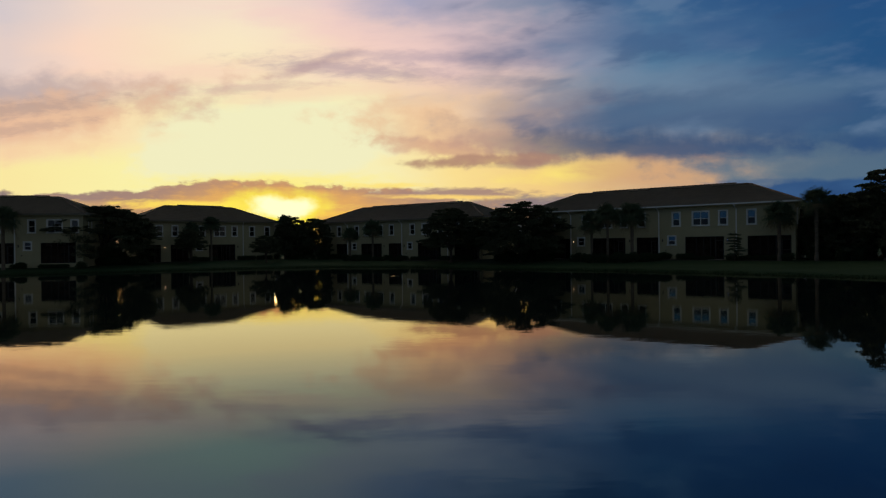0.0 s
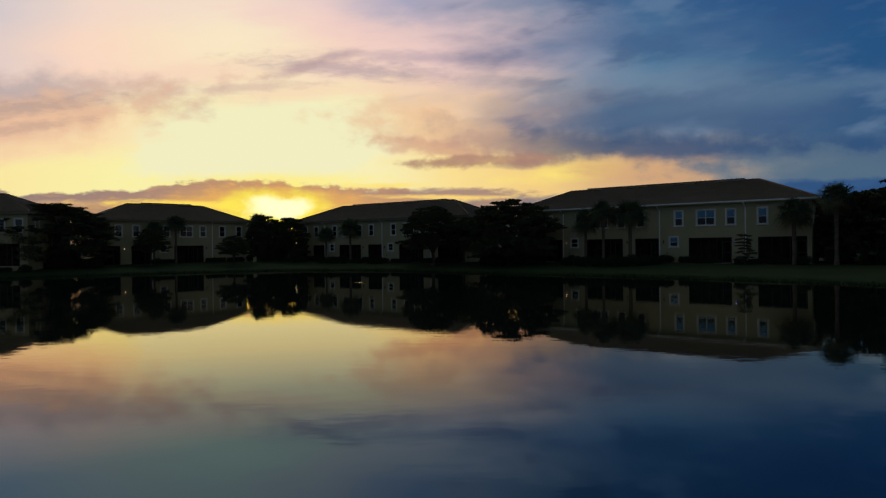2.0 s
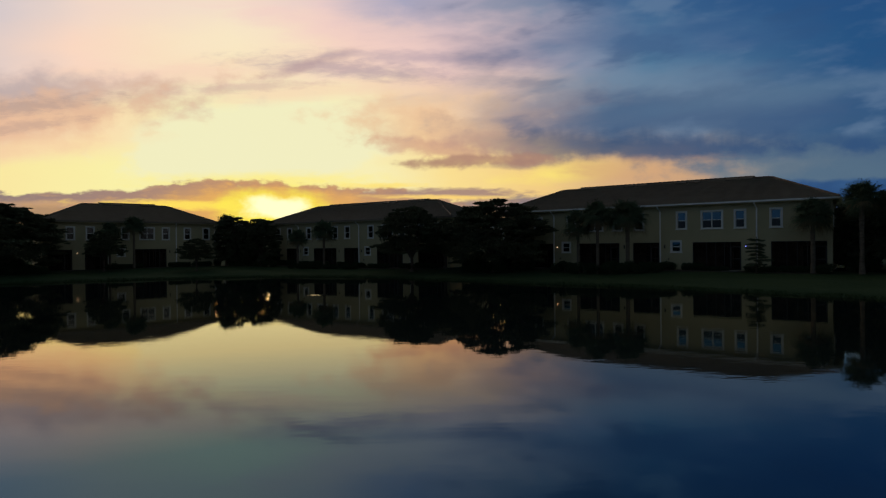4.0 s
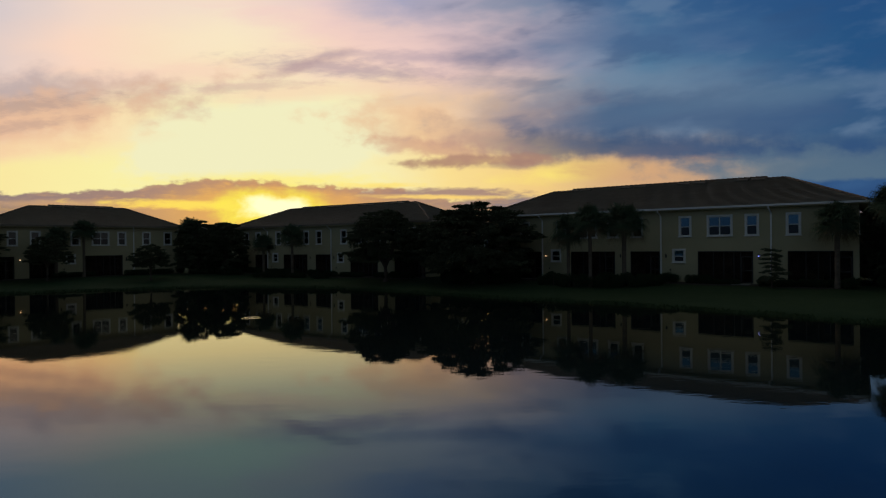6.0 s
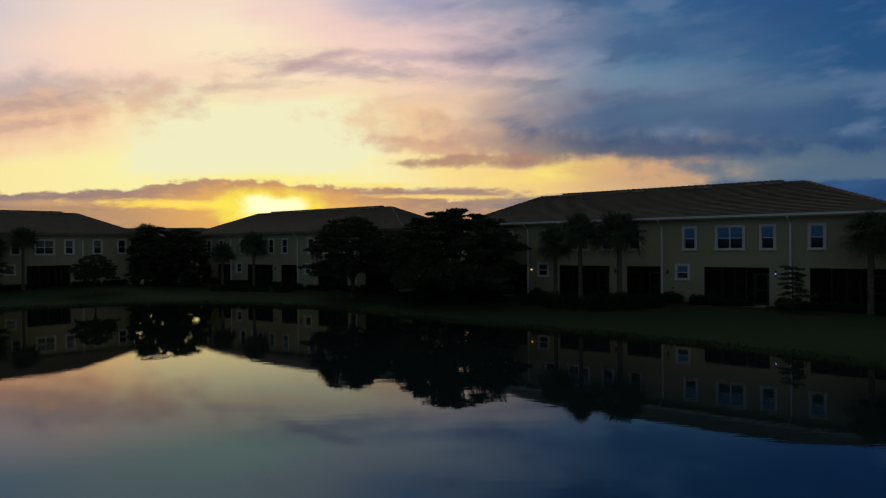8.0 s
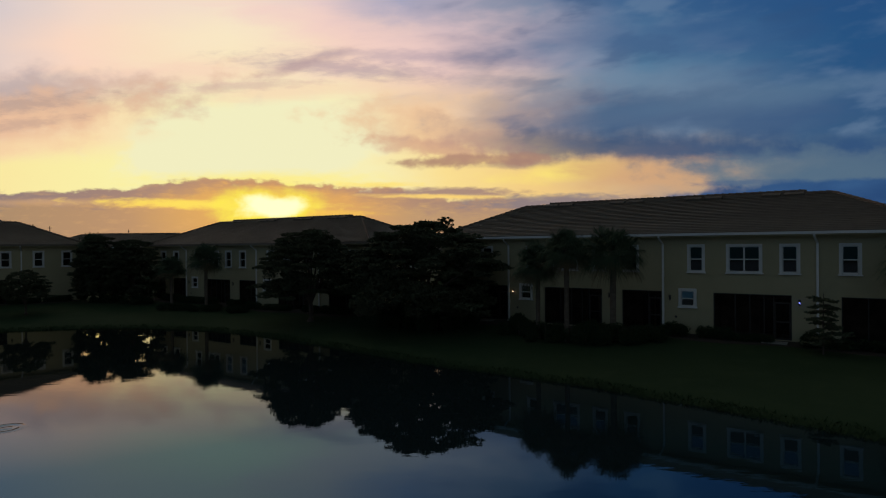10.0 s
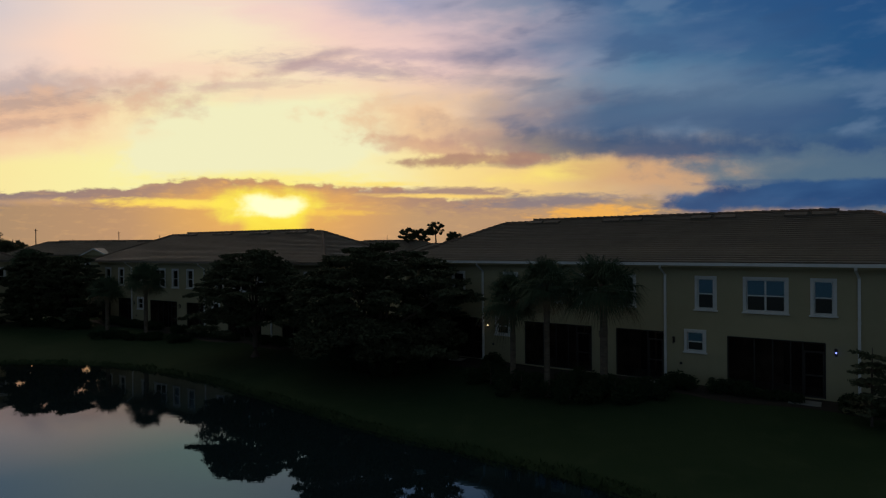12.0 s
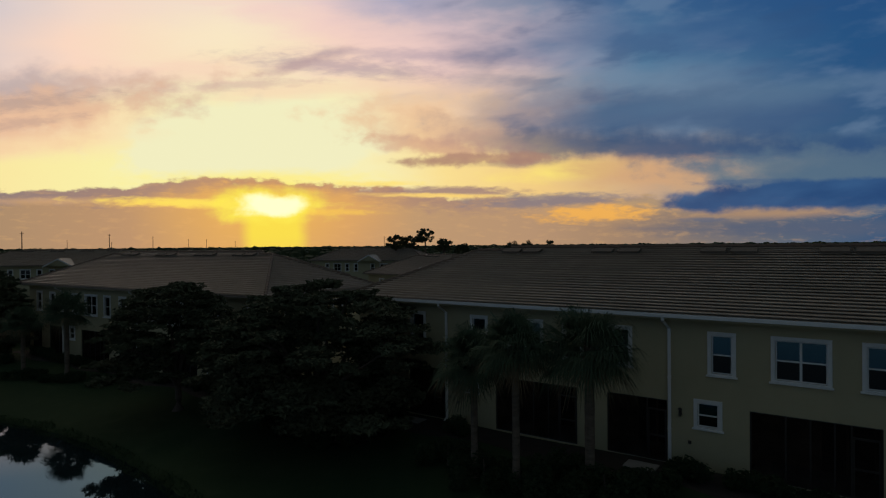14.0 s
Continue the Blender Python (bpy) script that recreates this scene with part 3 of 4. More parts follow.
SCREEN = screen_material()


def lanai(house, a, b, z0, z1):
    """A screened porch set back into the house: recess > slab, posts, rails, screen, sliding doors."""
    d, g = 2.3, 0.02
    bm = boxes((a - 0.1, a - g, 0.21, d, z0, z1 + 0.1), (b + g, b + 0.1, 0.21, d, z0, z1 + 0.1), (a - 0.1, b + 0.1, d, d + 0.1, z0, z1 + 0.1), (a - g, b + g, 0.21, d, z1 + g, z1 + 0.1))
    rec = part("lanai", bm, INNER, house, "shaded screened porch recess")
    part("floor_slab", boxes((a - g + 0.003, b + g - 0.003, 0.02, d, z0 - 0.1, z0 + 0.01)), PATIO, rec)
    bays = (0.0, 0.67, 1.0) if b - a < 3 else (0.0, 0.29, 0.48, 0.66, 0.78, 1.0)
    for q in bays:
        x = min(max(a + q * (b - a), a + 0.03), b - 0.03)
        part("screen_post", boxes((x - 0.028, x + 0.028, 0.06, 0.11, z0 + 0.01, z1 - 0.05)), DARKFRAME, rec)
    x0, x1 = a + bays[-2] * (b - a) + 0.04, b - 0.07
    rows = [(x0, x0 + 0.05, 0.05, 0.1, z0 + 0.02, z0 + 2.05), (x1 - 0.05, x1, 0.05, 0.1, z0 + 0.02, z0 + 2.05)] + [(x0 + 0.05, x1 - 0.05, 0.052, 0.098, z0 + h, z0 + h + 0.07) for h in (0.02, 0.95, 1.98)]
    part("screen_door", boxes(*rows), DARKFRAME, rec, "bronze framed screen door")
    for z in (z0 + 0.03, z1 - 0.03):
        part("screen_rail", boxes((a, b, 0.062, 0.108, z - 0.022, z + 0.022)), DARKFRAME, rec)
    part("screen", boxes((a, b, 0.083, 0.086, z0 + 0.05, z1 - 0.05)), SCREEN, rec, "dark insect screen")
    for i in range(2):
        x = b - 1.85 + i * 0.85 if b - a > 2 else a + 0.05 + i * 0.75
        part("sliding_door", boxes((x, x + 0.05, d - 0.06, d - 0.003, z0 + 0.012, z0 + 2.1), (x + 0.8, x + 0.85, d - 0.06, d - 0.003, z0 + 0.012, z0 + 2.1), (x + 0.05, x + 0.8, d - 0.06, d - 0.003, z0 + 2.03, z0 + 2.1)), DOORFRAME, rec)
        part("door_glass", boxes((x + 0.05, x + 0.8, d - 0.04, d - 0.03, z0 + 0.012, z0 + 2.03)), SLIDER, rec)


def course(r0, r1, length, rng, tile=0.0, lift=0.118):
    """One row of roof tiles along x, each with its lower edge raised a little unevenly: returns verts and faces."""
    k = RISE / RUN
    z0, z1, t = k * r0, k * r1 + 0.012, 0.028
    n = max(1, round((length - 2 * r0) / tile)) if tile else 1
    w = (length - 2 * r0) / n
    off = w * rng.random() if n > 1 else 0.0
    cuts = [r0] + [r0 + off + i * w for i in range(n) if 0.05 < off + i * w < length - 2 * r0 - 0.05] + [length - r0]
    V, F = [], []
    for p, q in zip(cuts, cuts[1:]):
        g = 0.004 if n > 1 else 0.0
        up = lift + (rng.random() - 0.5) * 0.006 * (n > 1)
        skew = (rng.random() - 0.5) * 0.004 * (n > 1)
        a1, b1 = min(max(p + g, r1), length - r1), min(max(q - g, r1), length - r1)
        j = len(V)
        V += [(p + g, r0 + skew, z0 + up - t), (q - g, r0 + skew, z0 + up - t), (b1, r1, z1), (a1, r1, z1), (p + g, r0 + skew, z0 + up), (q - g, r0 + skew, z0 + up), (b1, r1, z1 + t), (a1, r1, z1 + t)]
        F += [tuple(j + i for i in f) for f in ((3, 2, 1, 0), (4, 5, 6, 7), (0, 1, 5, 4), (1, 2, 6, 5), (2, 3, 7, 6), (3, 0, 4, 7))]
    return V, F


def hip_roof(house, u0, u1, fine, tile):
    """Hipped tile roof: deck > tile courses, ridge caps, vents."""
    x0, x1, y0, y1 = u0 - OVER, u1 + OVER, -OVER, DEPTH + OVER
    yr = (y0 + y1) / 2
    v = [(x0, y0, EAVE), (x1, y0, EAVE), (x1, y1, EAVE), (x0, y1, EAVE), (x0 + RUN, yr, EAVE + RISE), (x1 - RUN, yr, EAVE + RISE), (x0, y0, EAVE - 0.04), (x1, y0, EAVE - 0.04), (x1, y1, EAVE - 0.04), (x0, y1, EAVE - 0.04)]
    roof = mesh_part("roof", v, [(0, 1, 5, 4), (1, 2, 5), (2, 3, 4, 5), (3, 0, 4), (9, 8, 7, 6), (6, 7, 1, 0), (7, 8, 2, 1), (8, 9, 3, 2), (9, 6, 0, 3)], TILE, house, "hipped brown concrete tile roof")
    n, rng = 23, random.Random(int(u0 * 10) + int(u1 * 100))
    sides = [((x0, y0), 0, x1 - x0), ((x1, y0), 90, y1 - y0), ((x1, y1), 180, x1 - x0), ((x0, y1), 270, y1 - y0)]
    for si, (p, turn, length) in enumerate(sides):
        m = pose(p[0], p[1], EAVE, 0, 0, turn)
        allv, allf = [], []
        for i in range(n):
            cv, cf = course(i * RUN / n, min((i + 1.0) * RUN / n, RUN - 0.005), length, rng, tile if si != 2 else 0.0)
            if fine and si != 2:
                ob = mesh_part("tile_course", cv, cf, TILE, roof)
                ob.matrix_local = m
            else:
                allf += [tuple(k + len(allv) for k in f) for f in cf]
                allv += cv
        if allv:
            ob = mesh_part("roof_tiling", allv, allf, TILE, roof)
            ob.matrix_local = m
            tagged(ob, kind="stuff")
    # the deeper middle of the house carries the roof a little higher
    m0, m1, top = x0 + RUN + 1.9, x1 - RUN - 1.35, EAVE + RISE
    e = [(x, y, z) for x in (m0, m1) for y, z in ((yr - 0.06, top - 0.04), (yr + 0.36, top + 0.16), (yr + 1.1, top - 0.6))]
    mesh_part("raised_ridge", e, [(0, 3, 4, 1), (1, 4, 5, 2), (2, 5, 3, 0), (0, 1, 2), (5, 4, 3)], TILE, roof)
    for i in range(2):
        y, z = yr - 0.02 + 0.18 * i, top + 0.08 * i
        c = [(m0, y, z + 0.09), (m1, y, z + 0.09), (m1, y + 0.19, z + 0.105), (m0, y + 0.19, z + 0.105)]
        c = [(x, yy, zz - 0.028) for x, yy, zz in c] + c
        mesh_part("tile_course", c, [(3, 2, 1, 0), (4, 5, 6, 7), (0, 1, 5, 4), (1, 2, 6, 5), (2, 3, 7, 6), (3, 0, 4, 7)], TILE, roof)
    caps = [((x0, y0, EAVE), v[4]), ((x1, y0, EAVE), v[5]), ((x1, y1, EAVE), v[5]), ((x0, y1, EAVE), v[4]), (v[4], (m0, yr, EAVE + RISE)), ((m1, yr, EAVE + RISE), v[5]), ((m0, yr + 0.36, EAVE + RISE + 0.16), (m1, yr + 0.36, EAVE + RISE + 0.16))]
    for a, b in caps:
        a, b = Vector(a), Vector(b)
        k = max(4, int((b - a).length / 0.42))
        bm = bmesh.new()
        for i in range(k):
            p, q = a.lerp(b, i / k), a.lerp(b, min((i + 1.12) / k, 1))
            tube(bm, [p + Vector((0, 0, 0.08)), q + Vector((0, 0, 0.055))], [0.115, 0.095], 6)
            if fine:
                part("ridge_cap", bm, RIDGE, roof)
                bm = bmesh.new()
        if not fine:
            tagged(part("ridge_capping", bm, RIDGE, roof), kind="stuff")
    for u in VENTS:
        if u0 + RUN + 0.5 < u < u1 - RUN - 1.2:
            z, k = EAVE + RISE * (4.3 + OVER) / RUN, RISE / RUN
            bm = bmesh.new()
            pr = [(4.27, z + 0.13), (4.27, z + 0.22), (4.4, z + 0.25), (4.72, z + 0.42 * k + 0.19), (4.76, z + 0.46 * k - 0.02)]
            e = [[bm.verts.new((x, y, zz)) for y, zz in pr] for x in (u, u + 1.02)]
            bm.faces.new(e[0][::-1]), bm.faces.new(e[1])
            for k in range(5):
                bm.faces.new((e[0][k], e[0][(k + 1) % 5], e[1][(k + 1) % 5], e[1][k]))
            bmesh.ops.recalc_face_normals(bm, faces=bm.faces[:])
            part("roof_vent", bm, VENT, roof, "low brown metal roof vent")
    # gutter, fascia and soffit
    g = boxes((x0 - 0.1, x1 + 0.1, y0 - 0.12, y0 - 0.02, EAVE - 0.12, EAVE - 0.1), (x0 - 0.1, x1 + 0.1, y0 - 0.13, y0 - 0.1, EAVE - 0.1, EAVE + 0.03), (x0 - 0.1, x1 + 0.1, y0 - 0.04, y0 - 0.02, EAVE - 0.1, EAVE + 0.02))
    metal = GUTTER if fine else DARKGUTTER
    part("gutter", g, metal, house, "white metal gutter" if fine else "brown metal gutter")
    for xa in (x0 - 0.12, x1 + 0.02):
        part("gutter", boxes((xa, xa + 0.1, y0, y1, EAVE - 0.12, EAVE + 0.03)), metal, house)
    part("fascia", boxes((x0, x1, y0 - 0.018, y0, EAVE - 0.2, EAVE - 0.045), (x0 - 0.018, x0, y0, y1, EAVE - 0.2, EAVE - 0.045), (x1, x1 + 0.018, y0, y1, EAVE - 0.2, EAVE - 0.045), (x0, x1, y1, y1 + 0.018, EAVE - 0.2, EAVE - 0.045)), STUCCO, house)
    part("soffit", boxes((x0, x1, y0, -0.002, EAVE - 0.19, EAVE - 0.17), (x0, u0 - 0.002, 0, DEPTH, EAVE - 0.19, EAVE - 0.17), (u1 + 0.002, x1, 0, DEPTH, EAVE - 0.19, EAVE - 0.17)), STUCCO, house)


def downspout(house, u):
    bm = bmesh.new()
    for (xa, ya, za), (xb, yb, zb) in (((u - 0.12, -OVER - 0.07, EAVE - 0.1), (u - 0.12, -OVER - 0.06, EAVE - 0.24)), ((u - 0.12, -OVER - 0.06, EAVE - 0.24), (u, -0.07, EAVE - 0.6)), ((u, -0.07, EAVE - 0.6), (u, -0.07, 1.36)), ((u, -0.07, 1.36), (u, -0.3, 1.22))):
        ends = [[bm.verts.new((x + i * 0.055, y + j * 0.04 * (abs(zb - za) > 0.2), z + j * 0.04 * (abs(zb - za) <= 0.2))) for i, j in ((-1, -1), (1, -1), (1, 1), (-1, 1))] for x, y, z in ((xa, ya, za), (xb, yb, zb))]
        for i in range(4):
            bm.faces.new((ends[0][i], ends[0][(i + 1) % 4], ends[1][(i + 1) % 4], ends[1][i]))
        bm.faces.new(ends[0][::-1]), bm.faces.new(ends[1])
    for z in (2.6, 4.6):
        box(bm, u - 0.075, u + 0.075, -0.116, -0.001, z, z + 0.04)
    bmesh.ops.recalc_face_normals(bm, faces=bm.faces[:])
    part("downspout", bm, GUTTER, house, "white metal downspout")


def lantern(house, u, z, bulb=None):
    bm = boxes((u - 0.05, u + 0.05, -0.02, -0.001, z - 0.1, z + 0.12))
    tube(bm, [(u, -0.1, z + 0.14), (u, -0.1, z + 0.2)], [0.09, 0.02], 8)
    tube(bm, [(u, -0.02, z + 0.08), (u, -0.1, z + 0.15)], [0.012, 0.012], 6)
    tube(bm, [(u, -0.1, z - 0.14), (u, -0.1, z - 0.11)], [0.03, 0.06], 8)
    for k in range(4):
        c, s = math.cos(k * math.pi / 2 + 0.785) * 0.06, math.sin(k * math.pi / 2 + 0.785) * 0.06
        tube(bm, [(u + c, -0.1 + s, z - 0.11), (u + c * 1.2, -0.1 + s * 1.2, z + 0.14)], [0.006, 0.006], 4)
    lamp = part("wall_lantern", bm, DARKFRAME, house, "small dark metal wall lantern")
    if bulb:
        b = bmesh.new()
        bmesh.ops.create_icosphere(b, subdivisions=2, radius=0.042, matrix=Matrix.Translation((u, -0.1, z + 0.01)))
        part("bulb", b, bulb, lamp, "lit bulb")


def hose_tap(house, u, z):
    bm = boxes((u - 0.06, u + 0.06, -0.03, -0.001, z - 0.06, z + 0.06))
    tube(bm, [(u, -0.03, z), (u, -0.1, z), (u, -0.12, z - 0.05)], [0.014, 0.014, 0.012], 6)
    tube(bm, [(u, -0.07, z + 0.01), (u, -0.07, z + 0.04)], [0.03, 0.03], 8)
    part("hose_tap", bm, DARKFRAME, house, "small dark outdoor tap on the wall")


def gable(house, u, w):
    """A small gable over the back wall with white rake boards."""
    z, h, y0, y1 = EAVE - 0.1, w * 0.26, -1.5, 2.6
    v = [(u - w / 2, y0, z), (u + w / 2, y0, z), (u, y0, z + h), (u - w / 2, y1, z), (u + w / 2, y1, z), (u, y1, z + h)]
    g = mesh_part("gable", v, [(0, 1, 2), (3, 5, 4), (0, 3, 4, 1)], STUCCO, house)
    for s in (-1, 1):
        e = [(u, y0 - 0.25, z + h + 0.03), (u + s * (w / 2 + 0.3), y0 - 0.25, z - 0.12), (u + s * (w / 2 + 0.3), y1, z - 0.12), (u, y1, z + h + 0.03)]
        e += [(x, y, zz + 0.08) for x, y, zz in e]
        mesh_part("gable_roof", e, [(0, 1, 2, 3), (7, 6, 5, 4), (0, 4, 5, 1), (1, 5, 6, 2), (2, 6, 7, 3), (3, 7, 4, 0)], TILE, g)
        r = [(x, y - 0.03 - k, zz + d) for k in (0, 0.03) for (x, y, zz), d in ((e[0], 0.09), (e[1], 0.09), (e[1], -0.14), (e[0], -0.14))]
        mesh_part("rake_board", r, [(0, 1, 2, 3), (7, 6, 5, 4), (0, 4, 5, 1), (1, 5, 6, 2), (2, 6, 7, 3), (3, 7, 4, 0)], TRIM, g)


def townhouse(x, y, turn, dz, u0, u1, label, lit=(), fine=False, plain=False):
    house = root("townhouse", pose(x, y, dz, 0, 0, turn))
    tagged(house, label, "house", "townhouses round the pond" if not plain else "houses behind")
    ups = [(u, n) for u, n in UPPER if u0 + 0.4 < u and u + n < u1 - 0.2]
    smalls = [u for u in SMALL if u0 + 0.3 < u < u1 - 1.2] if not plain else []
    lans = [(max(a, u0 + 0.45), b) for a, b in LANAIS if b - 1 > u0 + 0.4 and b < u1 - 0.3] if not plain else []
    width = {1: 0.98, 2: 1.84}
    holes = [(u + 0.05, u + width[n] - 0.05, 4.93, 6.45) for u, n in ups] + [(u + 0.05, u + 0.96, 2.86, 3.85) for u in smalls] + [(a, b, 1.24, 3.7) for a, b in lans]
    bm = bmesh.new()
    holed_wall(bm, u0, u1, 0.6, EAVE - 0.1, 0.2, holes)
    part("wall", bm, STUCCO, house, "tan stucco back wall")
    part("wall", boxes((u0, u0 + 0.2, 0.202, DEPTH, 0.6, EAVE - 0.1)), STUCCO, house)
    part("wall", boxes((u1 - 0.2, u1, 0.202, DEPTH, 0.6, EAVE - 0.1)), STUCCO, house)
    part("wall", boxes((u0 + 0.202, u1 - 0.202, DEPTH - 0.2, DEPTH, 0.6, EAVE - 0.1)), STUCCO, house)
    hip_roof(house, u0, u1, fine, 0.0 if plain else 0.33)
    for u, n in ups:
        window(house, u, width[n], 4.88, 6.5, n == 2, pane=PANE if fine else PLAINPANE)
    if plain:
        gable(house, (u0 + u1) / 2 + 1.5, 4.4)
        return house
    for u in smalls:
        window(house, u, 1.01, 2.81, 3.9, pane=PANE if fine else PLAINPANE)
    for a, b in lans:
        lanai(house, a, b, 1.24, 3.7)
    for u in SPOUTS:
        if u0 < u < u1:
            downspout(house, u)
    for u in LANTERNS:
        if u0 + 0.3 < u < u1:
            lantern(house, u, 3.3, dict(lit).get(u))
    for u in smalls:
        hose_tap(house, u - 0.15, 2.2)
    # windows of the gable-end wall
    end = pose(u1, 0, 0, 0, 0, 90)
    for s in (1.4, 5.6):
        window(house, s, 0.98, 4.88, 6.5, side=end)
    return house


townhouse(25.39, 65.82, -35.74, -0.42, -17.7, 11.85, "two-storey tan stucco townhouse with brown tile roof and white trim", lit=((-11.55, WARMBULB), (5.7, COOLBULB)), fine=True)
townhouse(-4.77, 85.28, -33.3, -0.64, -17.7, 11.95, "two-storey tan stucco townhouse behind spreading trees beside the pond")
townhouse(-35.46, 86.27, 40.3, -0.51, -8.1, 11.5, "shorter two-storey tan stucco townhouse with hipped roof and white windows", lit=((-4.7, WARMBULB),))
townhouse(-49.18, 70.24, 7.5, -0.2, -14.9, 6.15, "two-storey tan stucco townhouse half hidden by a spreading tree")
for x, y, turn, dz, u0, u1 in ((-45.5, 144, 2, -0.6, -17.7, 11.95), (-12, 122, -34, -1.7, -8, 11.9), (12, 122, -40, -1.6, -8, 11.9), (2, 166, -20, -0.8, -14, 11.9), (-88, 126, 30, -0.6, -17.7, 11.9), (46, 148, -35, -1.2, -17.7, 11.9)):
    townhouse(x, y, turn, dz, u0, u1, "tan stucco house with brown hipped tile roof beyond the first row", plain=True)


# ---- planting ----
def leaves(rng, centres, radii, counts, size, droop=0.3, level_out=0.0):
    """Leaf quads scattered in flattened clumps; level_out turns their faces upwards: arrays of verts and faces."""
    out = []
    for c, r, k in zip(centres, radii, counts):
        d = rng.normal(size=(k, 3))
        d /= np.linalg.norm(d, axis=1)[:, None]
        p = np.asarray(c) + d * np.asarray(r) * (rng.random((k, 1)) ** 0.45)
        out.append(p)
    p = np.concatenate(out)
    n = len(p)
    a = rng.normal(size=(n, 3)) * (1, 1, 0.45)
    a /= np.linalg.norm(a, axis=1)[:, None]
    b = np.cross(a, rng.normal(size=(n, 3)) + (0, 0, level_out))
    b /= np.linalg.norm(b, axis=1)[:, None]
    s = size * (0.6 + 0.8 * rng.random((n, 1)))
    quad = np.stack([p - a * s, p + b * s * 0.42, p + a * s, p - b * s * 0.42], 1)
    quad[:, 2, 2] -= droop * s[:, 0]
    return quad.reshape(-1, 3), np.arange(n * 4).reshape(-1, 4)


def spreading_tree(x, y, height, spread, seed, label, trunk=0.35, n_leaves=16000, low=0.38, size=0.17, flat=0.25, n=120):
    """A tree with forked limbs whose crown is built of flat, overlapping tiers of sprays."""
    rng = np.random.default_rng(seed)
    z = level(x, y) - 0.05
    tree = root("tree", pose(x, y, z))
    tagged(tree, label, "tree")
    bm = bmesh.new()
    fork = height * max(low, 0.2) * 0.7
    tube(bm, [(0, 0, 0), (0.02, 0.01, 0.25), (0.04, -0.03, fork * 0.5), (0, 0, fork)], [trunk * 1.5, trunk * 1.05, trunk * 0.85, trunk * 0.75], 9)
    centres, radii, weight = [], [], []
    bulge = 0.85 + 0.3 * rng.random(7)
    for i in range(n):
        ang = i * 2.39996 + rng.random() * 0.5
        q = math.sqrt((i + 0.5) / n)
        reach = spread * q * (0.82 + 0.2 * rng.random()) * float(np.interp((ang % math.tau) / math.tau * 7, range(8), [*bulge, bulge[0]]))
        roof = height * (0.97 - 0.4 * q ** 2.2)
        sunk = 0.0 if i % 3 == 0 else rng.random() ** 1.3
        c = np.array([math.cos(ang) * reach, math.sin(ang) * reach, roof - (roof - height * low) * sunk * 0.95 - 0.03 * height * rng.random()])
        r = spread * (0.085 + 0.085 * rng.random())
        # each tier: a flat middle and fingers that reach out from it
        centres.append(c), radii.append((r, r, r * flat)), weight.append(1.0)
        for k in range(7):
            b = ang + rng.normal() * 1.1
            step = r * (0.7 + 0.75 * rng.random())
            centres.append(c + np.array((math.cos(b) * step, math.sin(b) * step, rng.normal() * 0.12 * r - 0.05 * step)))
            radii.append((r * 0.42, r * 0.42, r * 0.09)), weight.append(0.16)
        if i % 9 == 0:
            mid = c * np.array((0.42, 0.42, 0)) + np.array((0, 0, fork + (c[2] - fork) * (0.5 + 0.2 * rng.random())))
            tube(bm, [(0, 0, fork * 0.96), tuple(mid), tuple(c - np.array((0, 0, 0.05)))], [trunk * 0.42, trunk * 0.22, trunk * 0.05], 6)
    # shaded inside of the crown
    for i in range(80):
        a, q = rng.random() * math.tau, 0.84 * math.sqrt(rng.random())
        hi = 0.93 - 0.4 * q ** 2.2
        centres.append(np.array([math.cos(a) * q * spread, math.sin(a) * q * spread, height * (low + 0.05 + (hi - low - 0.05) * rng.random())]))
        radii.append((spread * 0.19, spread * 0.19, height * 0.06)), weight.append(1.3)
    w = np.array(weight) * (0.7 + 0.6 * rng.random(len(weight)))
    counts = np.maximum(6, (n_leaves * w / w.sum())).astype(int)
    part("trunk", bm, BARK, tree, "grey-brown forked trunk and limbs")
    v, f = leaves(rng, centres, radii, counts, size, 0.2, 1.6)
    tagged(mesh_part("crown", v, f, LEAF, tree, "dense dark green crown in flat tiers"), kind="stuff")
    return tree


